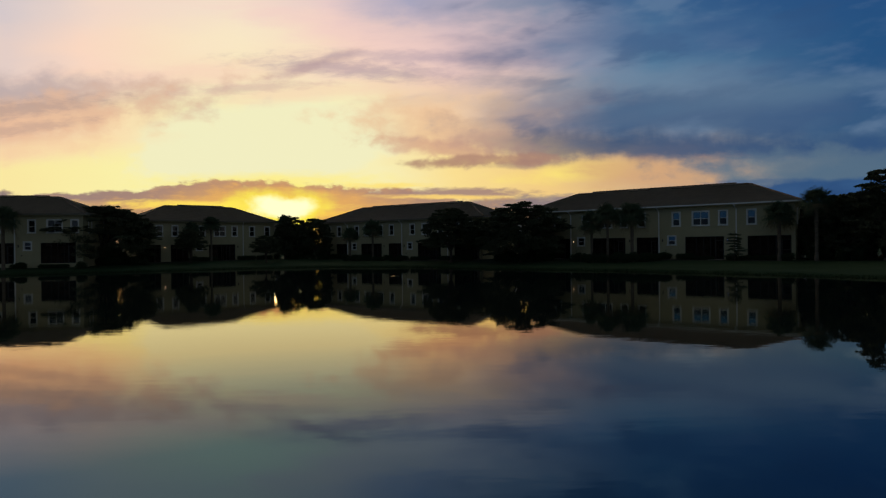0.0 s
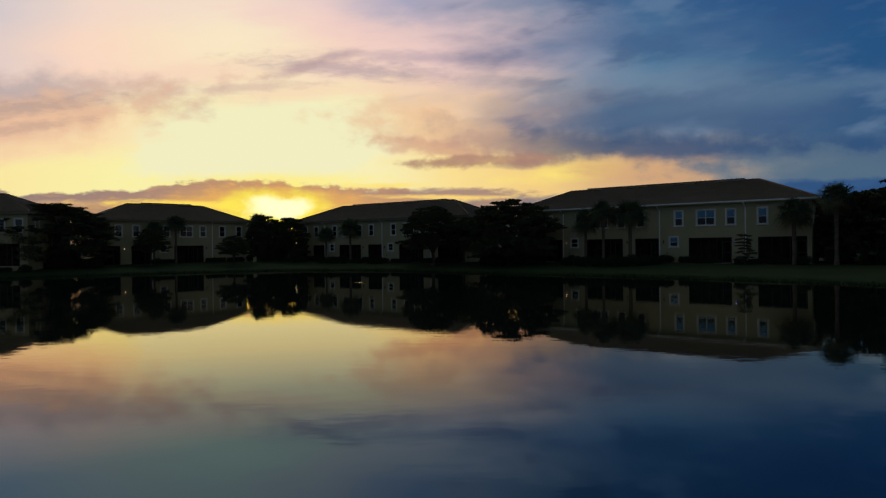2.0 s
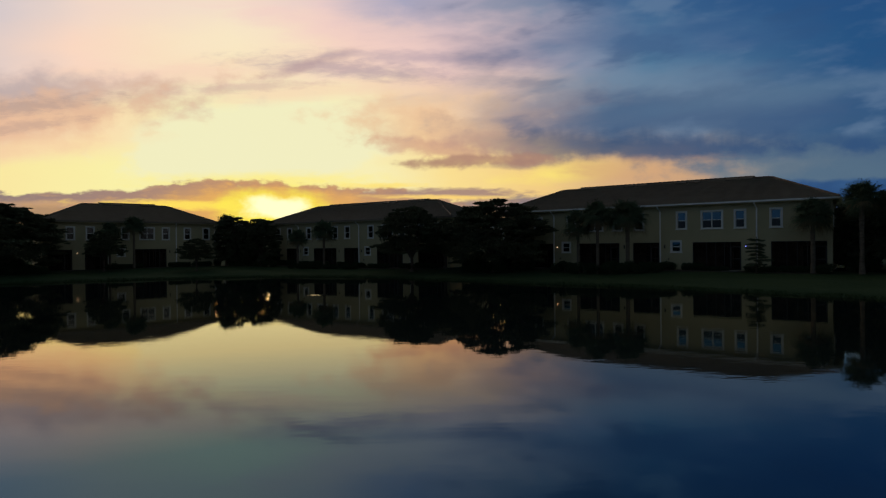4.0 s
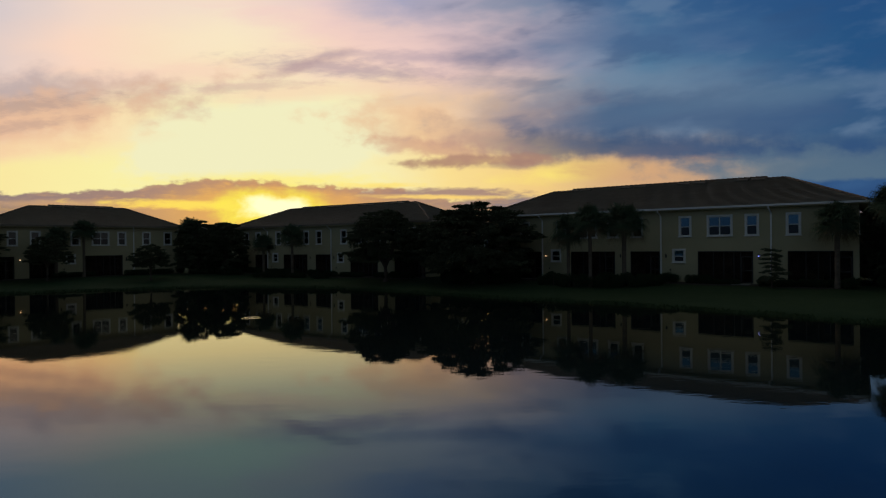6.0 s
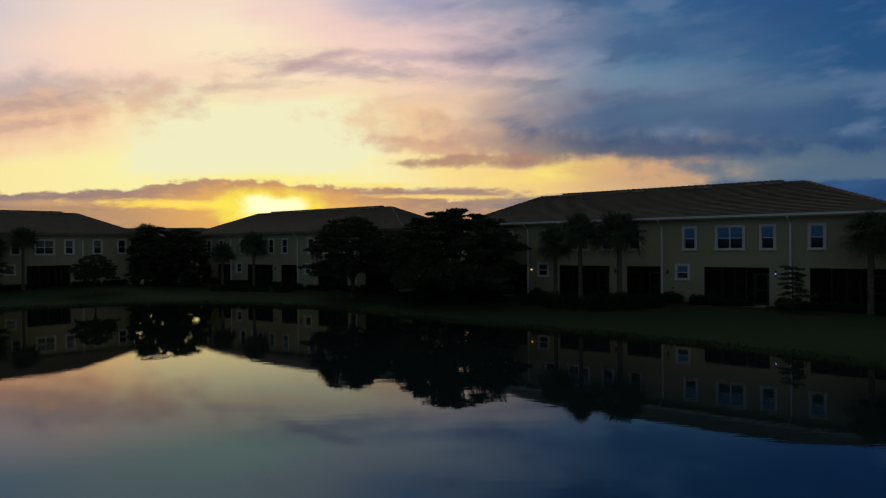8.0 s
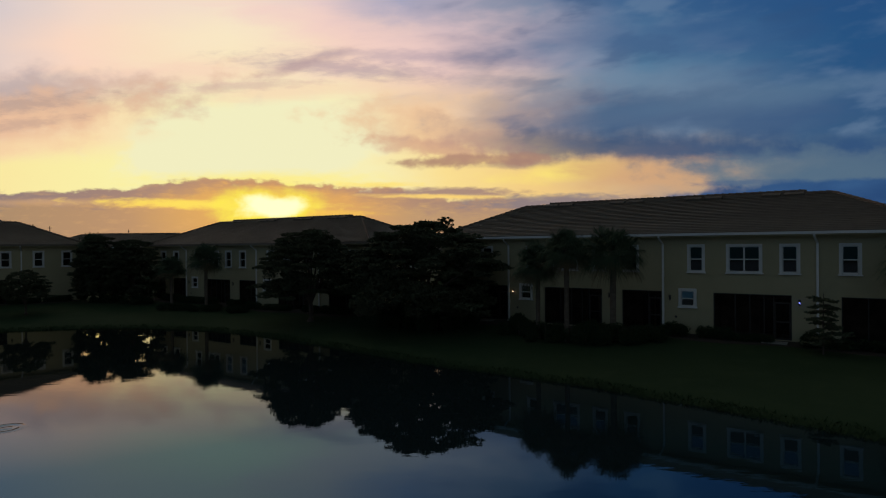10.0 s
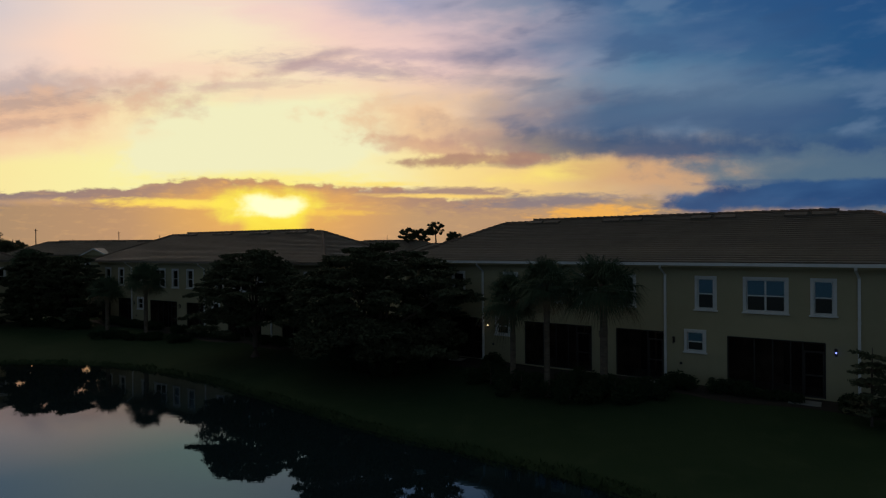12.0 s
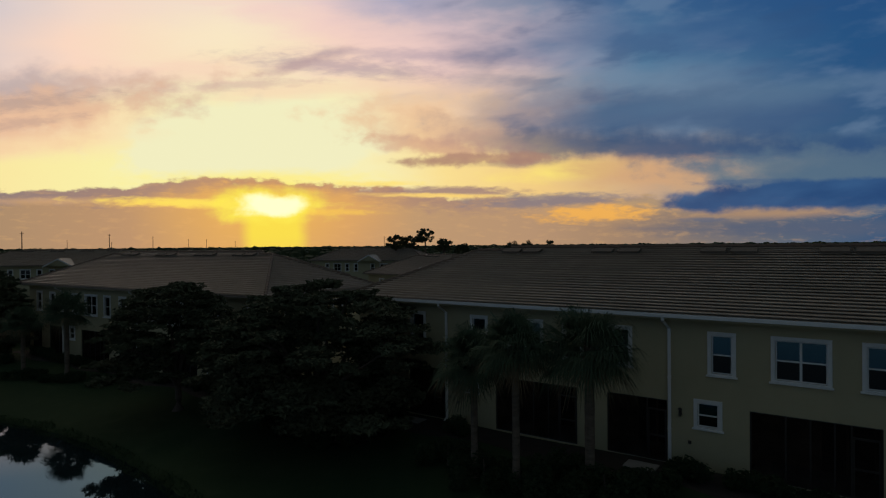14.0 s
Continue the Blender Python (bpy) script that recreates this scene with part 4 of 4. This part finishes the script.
def palm_mesh(height, radius, seed, fronds=120):
    rng = np.random.default_rng(seed)
    green_v, green_f, dry_v, dry_f = [], [], [], []
    for i in range(fronds):
        ang = i * 2.39996 + rng.random() * 0.3
        up = 1.3 - 2.0 * (i / fronds) + rng.normal() * 0.2
        dry = i > fronds * 0.9
        d = np.array((math.cos(ang) * math.cos(up), math.sin(ang) * math.cos(up), math.sin(up)))
        side = np.array((-math.sin(ang), math.cos(ang), 0.0))
        nrm = np.cross(side, d)
        stem = radius * (0.3 + 0.36 * rng.random())
        hub = np.array((0, 0, height - 0.25)) + d * stem - np.array((0, 0, 0.18 * stem))
        V, F = (dry_v, dry_f) if dry else (green_v, green_f)
        k = len(V)
        V += [np.array((0, 0, height - 0.35)) + side * 0.02, np.array((0, 0, height - 0.35)) - side * 0.02, hub - side * 0.012, hub + side * 0.012]
        F.append((k, k + 1, k + 2, k + 3))
        m = 25
        for j in range(m):
            a = (j / (m - 1) - 0.5) * 4.1
            lead = d * math.cos(a) + side * math.sin(a)
            ln = radius * (0.56 - 0.08 * abs(a)) * (0.75 + 0.4 * rng.random())
            mid = hub + lead * ln * 0.55 + nrm * 0.06
            tip = hub + lead * ln - np.array((0, 0, ln * (0.4 + 0.4 * rng.random())))
            w = np.cross(lead, nrm) * 0.014 + nrm * 0.006
            k = len(V)
            V += [hub - w * 0.4, hub + w * 0.4, mid + w, mid - w, tip]
            F += [(k, k + 1, k + 2, k + 3), (k + 3, k + 2, k + 4)]
    return green_v, green_f, dry_v, dry_f


def palm(x, y, top, radius, seed, label, trunk=0.17, base=None, bend=(0.0, 0.0)):
    z = level(x, y) - 0.05 if base is None else base
    h = top - z - radius * 0.75
    t = root("palm_tree", pose(x, y, z, 0, 0, seed * 47 % 360))
    tagged(t, label, "palm tree")
    bm = bmesh.new()
    k = 14
    rng = np.random.default_rng(seed)
    pts = [(bend[0] * (i / k) ** 2, bend[1] * (i / k) ** 2, h * i / k) for i in range(k + 1)]
    tube(bm, pts, [trunk * (1.35 - 0.35 * min(i / 2, 1)) * (0.94 + 0.12 * rng.random()) for i in range(k + 1)], 10)
    part("trunk", bm, PALMBARK, t, "straight grey ringed palm trunk")
    gv, gf, dv, df = palm_mesh(0, radius, seed)
    off = np.array((bend[0], bend[1], h + 0.2))
    tagged(mesh_part("crown", [tuple(p + off) for p in gv], gf, FROND, t, "rounded crown of green fan fronds"), kind="stuff")
    tagged(mesh_part("dry_fronds", [tuple(p + off) for p in dv], df, DEADFROND, t, "hanging dry fronds"), kind="stuff")
    return t


def shrub(x, y, rx, ry, h, seed, label, turn=0.0, n=2200, name="shrub", square=False):
    rng = np.random.default_rng(seed)
    z = level(x, y) - 0.03
    t = root(name, pose(x, y, z, 0, 0, turn))
    tagged(t, label, "hedge" if square else "shrub")
    k = max(5, int(rx * ry * 4) + 4)
    cs, rs, ns = [], [], []
    for i in range(k):
        if square:
            c = (rx * (2 * (i + 0.5) / k - 1), ry * rng.uniform(-0.25, 0.25), h * 0.5)
            r = (rx / k * 1.7, ry * 0.85, h * 0.52)
        else:
            a, q = rng.random() * math.tau, math.sqrt(rng.random())
            c = (math.cos(a) * rx * q * 0.75, math.sin(a) * ry * q * 0.75, h * (0.62 - 0.3 * q) * (0.8 + 0.4 * rng.random()))
            r = (min(rx, 0.6) * 0.75, min(ry, 0.6) * 0.75, h * 0.42)
        cs.append(c), rs.append(r), ns.append(int(1.7 * n / k))
    bm = bmesh.new()
    tube(bm, [(0, 0, 0), (0.02, 0, h * 0.4), (0, 0.02, h * 0.75)], [0.05, 0.04, 0.015], 6)
    part("stem", bm, BARK, t)
    v, f = leaves(rng, cs, rs, ns, 0.068)
    v[:, 2] = np.maximum(v[:, 2], 0.02)
    tagged(mesh_part("foliage", v, f, HEDGE, t), kind="stuff")
    return t



# ---- planting by the houses ----
BROAD = "broad spreading dark green tree on the lawn beside the townhouses"
spreading_tree(9.5, 71.5, 7.45, 5.2, 1, BROAD, 0.38, 90000, low=0.12, size=0.12)
spreading_tree(1.0, 76.4, 7.35, 3.8, 2, BROAD, 0.22, 56000, low=0.27, size=0.115)
spreading_tree(4.6, 77.6, 5.4, 2.6, 12, "rounded dark tree between two broader ones", 0.2, 24000, low=0.3, size=0.12)
spreading_tree(-23.2, 91.9, 6.7, 3.1, 3, "dark round-topped tree against the sunset between two townhouses", 0.26, 34000, low=0.08)
spreading_tree(-19.6, 90.6, 6.5, 2.7, 13, "dark round-topped tree against the sunset between two townhouses", 0.24, 30000, low=0.08)
spreading_tree(-43.6, 76.2, 7.8, 6.3, 4, BROAD, 0.36, 110000, low=0.08, size=0.125)
spreading_tree(-34.3, 80.4, 4.8, 2.1, 5, "small sparse layered tree before a townhouse", 0.12, 6500, low=0.4, size=0.14)
spreading_tree(-24.6, 82.4, 4.0, 1.9, 6, "small bushy tree at the corner of a townhouse", 0.1, 5000, low=0.35, size=0.13)
spreading_tree(-58.0, 126.0, 6.5, 4.0, 17, "dark tree before a house beyond the first row", 0.25, 9000, low=0.2, size=0.25)
spreading_tree(-47.0, 127.0, 6.0, 3.6, 18, "dark tree before a house beyond the first row", 0.25, 9000, low=0.2, size=0.25)
DARKTREE = "dense dark tree at the edge of the lawn"
for x, y, h, s, seed in ((39.9, 53.2, 8.6, 3.1, 22), (46.5, 55.5, 10.2, 4.6, 7), (39.4, 57.4, 6.6, 3.0, 8), (42.8, 59.5, 7.0, 3.4, 9), (50.5, 49.0, 9.0, 4.6, 10), (47.5, 64.0, 8.0, 4.0, 11), (54.0, 57.0, 8.5, 4.5, 14), (46.0, 70.0, 7.5, 4.0, 15), (39.6, 63.2, 5.9, 2.8, 19), (37.6, 60.6, 4.6, 1.8, 20), (53.0, 70.0, 8.0, 4.5, 16)):
    spreading_tree(x, y, h, s, seed, DARKTREE, 0.28, 26000, low=0.12, flat=0.3)
PALM = "sabal palm with a rounded crown and straight grey trunk"
for x, y, top, r, seed, trunk in ((16.6, 66.2, 6.4, 1.65, 1, 0.14), (18.0, 64.8, 7.15, 1.65, 2, 0.14), (20.6, 64.6, 7.3, 2.0, 3, 0.18), (33.0, 58.2, 6.75, 1.7, 4, 0.16), (35.4, 56.2, 7.9, 1.65, 5, 0.17),
                                  (-10.0, 84.5, 6.6, 1.75, 6, 0.15), (-13.3, 85.0, 5.5, 1.45, 7, 0.14), (-33.1, 84.8, 7.3, 1.5, 8, 0.14), (-35.6, 84.0, 6.5, 1.4, 12, 0.13), (-49.6, 66.9, 7.9, 2.0, 9, 0.17), (-24.6, 92.4, 7.9, 1.6, 10, 0.15)):
    palm(x, y, top, r, seed, PALM, trunk)


def layered_conifer(x, y, h, seed):
    """A young tree with flat open tiers of branches."""
    rng = np.random.default_rng(seed)
    t = root("conifer", pose(x, y, level(x, y) - 0.04))
    tagged(t, "young tree with flat open tiers of branches", "tree")
    bm = bmesh.new()
    tube(bm, [(0, 0, 0), (0, 0, h * 0.5), (0.03, 0, h)], [0.06, 0.04, 0.012], 6)
    cs, rs, ns = [], [], []
    for i in range(9):
        z = h * (0.16 + 0.09 * i) + rng.normal() * 0.06
        for k in range(4):
            a = rng.random() * math.tau
            reach = (1.15 - 0.07 * i) * (0.55 + 0.5 * rng.random())
            rise = rng.normal() * 0.1 - 0.05
            tip = (math.cos(a) * reach, math.sin(a) * reach, z + rise)
            tube(bm, [(0, 0, z), (tip[0] * 0.5, tip[1] * 0.5, z + 0.1), tip], [0.018, 0.012, 0.005], 4)
            for q in (0.4, 0.7, 1.0):
                cs.append((tip[0] * q, tip[1] * q, z + 0.06 + rise * q)), rs.append((0.2 + 0.1 * rng.random(), 0.2 + 0.1 * rng.random(), 0.06)), ns.append(24)
    part("trunk", bm, BARK, t)
    v, f = leaves(rng, cs, rs, ns, 0.09)
    tagged(mesh_part("crown", v, f, LEAF, t), kind="stuff")


layered_conifer(29.1, 59.2, 3.0, 21)


def by_house(x, y, turn, u, off):
    """A place u metres along a townhouse's back wall and off metres before it."""
    a = radians(turn)
    return x + u * math.cos(a) + off * math.sin(a), y + u * math.sin(a) - off * math.cos(a)


SHRUB, CLIPPED = "low rounded shrub in a planting bed", "clipped dark green hedge along the porch"
seed = 100
for house, rows in (((25.39, 65.82, -35.74), ((-0.4, 1.3, 1.0, 0.85, 0), (1.7, 1.2, 0.85, 0.75, 1), (3.4, 1.0, 1.1, 0.45, 1), (6.2, 1.2, 0.9, 0.85, 0), (7.6, 1.3, 0.8, 0.7, 0), (9.6, 1.2, 1.3, 0.6, 1), (11.4, 1.6, 0.8, 0.9, 0), (-10.3, 1.3, 0.8, 0.8, 0), (-14.8, 1.2, 0.9, 0.7, 0))),
                    ((-4.77, 85.28, -33.3), ((-12.8, 1.2, 1.6, 0.8, 1), (-9.5, 1.4, 1.4, 0.7, 1), (-6.5, 1.5, 1.3, 0.7, 1), (-2.9, 1.2, 1.2, 0.8, 0), (-0.3, 1.4, 1.1, 0.9, 0), (2.6, 1.2, 1.5, 0.6, 1), (6.6, 1.2, 1.2, 0.8, 0), (9.5, 1.3, 1.5, 0.7, 1))),
                    ((-35.46, 86.27, 40.3), ((-1.2, 1.3, 1.1, 0.8, 0), (0.8, 1.4, 1.3, 0.6, 1), (6.6, 1.2, 1.3, 0.7, 1), (9.4, 1.2, 1.2, 0.7, 1), (11.6, 0.8, 0.8, 0.9, 0))),
                    ((-49.18, 70.24, 7.5), ((-0.2, 1.3, 1.1, 0.85, 0), (3.4, 1.1, 1.6, 0.5, 1), (6.2, 1.2, 1.0, 0.9, 0)))):
    for u, off, half, h, square in rows:
        x, y = by_house(*house, u, off)
        seed += 1
        shrub(x, y, half, 0.55, h, seed, CLIPPED if square else SHRUB, house[2], int(1500 * half), "hedge" if square else "shrub", bool(square))
# bed of shrubs round the three palms and along the second house
for x, y, rx, ry, h in ((15.6, 67.3, 1.5, 1.1, 1.2), (16.9, 65.6, 1.7, 1.2, 1.2), (18.9, 64.2, 1.7, 1.2, 1.15), (20.9, 63.9, 1.7, 1.1, 1.15), (22.6, 64.2, 1.3, 1.0, 1.0), (19.6, 65.9, 1.5, 1.0, 1.1), (-12.6, 84.2, 1.8, 0.9, 0.7), (-9.6, 83.4, 1.8, 0.9, 0.7), (-6.8, 82.4, 1.4, 0.9, 0.7),
                        (10.6, 70.4, 2.2, 1.4, 1.3), (12.6, 71.6, 1.6, 1.2, 1.2), (8.4, 71.8, 1.7, 1.2, 1.3), (-42.6, 75.0, 2.4, 1.3, 1.2), (-39.6, 76.0, 1.9, 1.2, 1.2), (-45.0, 74.2, 1.8, 1.2, 1.1),
                        (38.0, 55.2, 1.8, 1.3, 1.6), (41.0, 52.6, 2.2, 1.5, 1.7), (44.5, 49.5, 2.4, 1.6, 1.8), (48.5, 45.5, 2.6, 1.6, 1.9), (36.6, 57.8, 1.3, 1.0, 1.4), (-22.0, 90.2, 1.8, 1.0, 0.9), (-18.4, 88.9, 1.6, 1.0, 0.9), (-24.0, 98.0, 2.6, 1.4, 2.4), (-19.5, 97.0, 2.6, 1.4, 2.6), (-15.5, 96.5, 2.2, 1.4, 2.3), (38.2, 60.8, 1.6, 1.2, 2.4), (40.4, 63.0, 1.8, 1.2, 2.6), (43.6, 62.0, 1.9, 1.3, 2.4), (46.0, 59.0, 2.0, 1.4, 2.4), (37.6, 58.9, 1.3, 1.0, 2.0), (10.2, 72.2, 2.0, 1.3, 2.2), (7.6, 73.4, 1.6, 1.2, 1.8), (12.4, 73.0, 1.6, 1.2, 1.9), (-42.0, 76.4, 2.2, 1.4, 2.0)):
    seed += 1
    shrub(x, y, rx, ry, h, seed, "spreading dark green shrub in a planting bed", 0, int(1300 * rx * (0.5 + h)), "shrub")


def stepping_pad(u, off, w, d, house):
    x, y = by_house(*house, u, off)
    t = part("patio_slab", bevelled(boxes((-w / 2, w / 2, -d / 2, d / 2, -0.12, 0.07)), 0.015), PATIO)
    t.matrix_world = pose(x, y, level(x, y), 0, 0, house[2])
    tagged(t, "pale concrete slab on the lawn before a porch door", "slab")


for u in (-13.3, -2.2, 4.6):
    stepping_pad(u, 1.0, 1.2, 0.75, (25.39, 65.82, -35.74))


def shade_bed_strip(house, u0, u1, near, far):
    """Dark mulch strip added along a back wall to deepen the shade, following the lawn."""
    V, F = [], []
    nu, nv = int((u1 - u0) / 0.5) + 1, 8
    for i in range(nu + 1):
        for j in range(nv + 1):
            u = u0 + (u1 - u0) * i / nu
            off = near + (far * (0.86 + 0.14 * math.sin(u * 0.9)) - near) * j / nv
            V.append((*by_house(*house, u, off), 0.03 if 0 < j < nv and 0 < i < nu else -0.04))
    V = np.array(V)
    V[:, 2] += ground_height(V[:, :2])
    F = [(i * (nv + 1) + j, (i + 1) * (nv + 1) + j, (i + 1) * (nv + 1) + j + 1, i * (nv + 1) + j + 1) for i in range(nu) for j in range(nv)]
    ob = mesh_part("shade_bed_strip", V, [f[::-1] for f in F], SHADE_MULCH)
    tagged(ob, "added dark mulch strip deepening the shade along the house wall", "planting bed", kind="structure")


for house, u0, u1, far in (((25.39, 65.82, -35.74), -17.5, 11.8, 2.6), ((-4.77, 85.28, -33.3), -17.5, 11.8, 2.4), ((-35.46, 86.27, 40.3), -8.0, 11.4, 2.2)):
    shade_bed_strip(house, u0, u1, -0.1, far)


# ---- ripple on the pond ----
def ripple(x, y, radius):
    bm = bmesh.new()
    n, prof = 64, []
    for k in range(49):
        r = 0.05 + radius * k / 40
        prof.append((r, 0.004 + 0.006 * math.sin(r * 16) * min(1.0, max(0.0, 1.25 - r / radius) * 4)))
    rings = [[bm.verts.new((math.cos(a * math.tau / n) * r, math.sin(a * math.tau / n) * r, z)) for a in range(n)] for r, z in prof]
    for p, q in zip(rings, rings[1:]):
        for a in range(n):
            bm.faces.new((p[a], q[a], q[(a + 1) % n], p[(a + 1) % n])).smooth = True
    bm.faces.new(rings[0])
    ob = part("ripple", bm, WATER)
    ob.location = (x, y, 0.0)
    tagged(ob, "round ripple spreading on calm pond water", "ripple", kind="structure")


ripple(-4.35, 51.6, 0.52)


def shore_grass():
    """Ragged blades along the water's edge."""
    rng = np.random.default_rng(77)
    a, b = BANK, np.roll(BANK, -1, axis=0)
    keep = (a[:, 1] > 36) & (a[:, 0] > -62)
    a, b = a[keep], b[keep]
    length = np.hypot(*(b - a).T)
    pick = rng.choice(len(a), 26000, p=length / length.sum())
    t = rng.random((26000, 1))
    side = (b - a)[pick] / length[pick][:, None]
    clump = 0.25 * np.sin(7.3 * (a[pick] + (b - a)[pick] * t).sum(axis=1)) + 0.2 * np.sin(1.9 * (a[pick] + (b - a)[pick] * t)[:, 0])
    out = rng.random(26000) ** 1.5 * 0.9 - 0.28 + clump * 0.4
    p = a[pick] + (b - a)[pick] * t + np.stack([side[:, 1], -side[:, 0]], 1) * -out[:, None]
    z = np.maximum(ground_height(p), -0.02)
    base = np.column_stack([p, z])
    h = 0.05 + 0.15 * rng.random(26000) ** 2 + 0.07 * np.maximum(clump, 0)
    lean = rng.normal(size=(26000, 2)) * 0.09
    w = np.column_stack([rng.normal(size=(26000, 2)) * 0.014, np.zeros(26000)])
    v = np.stack([base - w, base + w, base + np.column_stack([lean, h])], 1).reshape(-1, 3)
    tagged(mesh_part("shore_grass", v, np.arange(78000).reshape(-1, 3), BLADE), "ragged grass blades along the edge of the pond", "grass", kind="stuff")


shore_grass()


# ---- far distance ----
def far_woods():
    """Low woods along the whole horizon, as ragged clumps of foliage."""
    rng = np.random.default_rng(5)
    p = np.array([(0, 0, 0.82), (0.8, 0, 0.6), (0.25, 0.78, 0.55), (-0.65, 0.47, 0.62), (-0.65, -0.47, 0.55), (0.25, -0.78, 0.6), (0.8, 0.5, -0.7), (-0.2, 0.95, -0.7), (-0.95, 0.0, -0.7), (-0.2, -0.95, -0.7), (0.8, -0.5, -0.7)])
    f = np.array([(0, 1, 2), (0, 2, 3), (0, 3, 4), (0, 4, 5), (0, 5, 1), (1, 6, 2), (2, 6, 7), (2, 7, 3), (3, 7, 8), (3, 8, 4), (4, 8, 9), (4, 9, 5), (5, 9, 10), (5, 10, 1), (1, 10, 6)])
    V, F = [], []
    for ring, (lo, hi, n, h0, h1) in enumerate(((240, 330, 1500, 3.0, 5.4), (420, 620, 2600, 4.5, 7.6), (800, 1100, 2600, 6.5, 10.0))):
        for i in range(n):
            a = radians(-62 + 124 * rng.random())
            d = lo + (hi - lo) * rng.random()
            h = h0 + (h1 - h0) * rng.random() ** 3
            w = h * (0.3 + 0.5 * rng.random())
            q = p * (0.75 + 0.5 * rng.random((11, 1))) * (w, w, h * 0.5) + (math.sin(a) * d, math.cos(a) * d + 40, 0.9 + h * 0.42)
            F.append(f + 11 * len(V))
            V.append(q)
    ob = mesh_part("far_woods", np.concatenate(V), np.concatenate(F), WOODS)
    tagged(ob, "low dark woods along the far horizon", "woods", kind="stuff")


far_woods()


def tall_pine(x, y, top, spread, seed):
    """A far tree with a bare trunk and a few separate rounded tufts."""
    rng = np.random.default_rng(seed)
    t = root("pine_tree", pose(x, y, 0.8))
    tagged(t, "tall far pine with separate rounded tufts", "tree")
    h = top - 0.8
    bm = bmesh.new()
    tube(bm, [(0, 0, 0), (0.1, 0, h * 0.6), (0, 0.1, h * 0.95)], [0.25, 0.18, 0.05], 6)
    cs, rs, ns = [], [], []
    for i in range(40):
        a, q = rng.random() * math.tau, math.sqrt(rng.random())
        r = spread * (0.13 + 0.13 * rng.random())
        c = (math.cos(a) * spread * q, math.sin(a) * spread * q, h * 0.97 - r - spread * (0.5 * q * q + (1.9 - q) * rng.random() ** 1.4))
        cs.append(c), rs.append((r * 1.2, r * 1.2, r * 0.9)), ns.append(95)
        if i % 3 == 0:
            tube(bm, [(0.05, 0.05, c[2] - spread * 0.4), c], [0.06, 0.02], 5)
    part("trunk", bm, BARK, t)
    v, f = leaves(rng, cs, rs, ns, 0.17)
    tagged(mesh_part("crown", v, f, LEAF, t), kind="stuff")


for x, y, top, s, k in ((7.1, 168, 12.3, 1.9, 1), (10.2, 170, 11.9, 1.8, 2), (13.2, 170.5, 13.6, 1.9, 3), (17.2, 171, 11.3, 1.7, 4), (21.5, 173, 10.2, 1.7, 5), (35, 190, 10.8, 2.6, 6), (39, 191, 11.0, 2.4, 7), (44, 190, 10.9, 2.6, 8), (-76, 150, 13.0, 4.2, 9), (-72, 152, 12.0, 3.4, 10), (-66.3, 150, 9.9, 2.4, 11), (-69.5, 151, 10.2, 2.6, 12)):
    tall_pine(x, y, top, s, 40 + k)


def utility_pole(x, y, top):
    t = root("utility_pole", pose(x, y, 0.8))
    tagged(t, "weathered wooden utility pole with a short crossarm", "pole", "poles along the far road")
    h = top - 0.8
    bm = bmesh.new()
    tube(bm, [(0, 0, 0), (0, 0, h)], [0.26, 0.18], 8)
    part("pole", bm, POLEWOOD, t)
    part("crossarm", boxes((-0.9, 0.9, -0.07, 0.07, h - 0.9, h - 0.75)), POLEWOOD, t)


for x, y, top in ((-172, 316, 17.0), (-170, 385, 17.2), (-190, 480, 17.0), (-230, 640, 17.0), (-235, 700, 17.2), (-250, 840, 17.0), (-350, 640, 17.0), (-290, 610, 14.5), (-28, 560, 17.0)):
    utility_pole(x, y, top)
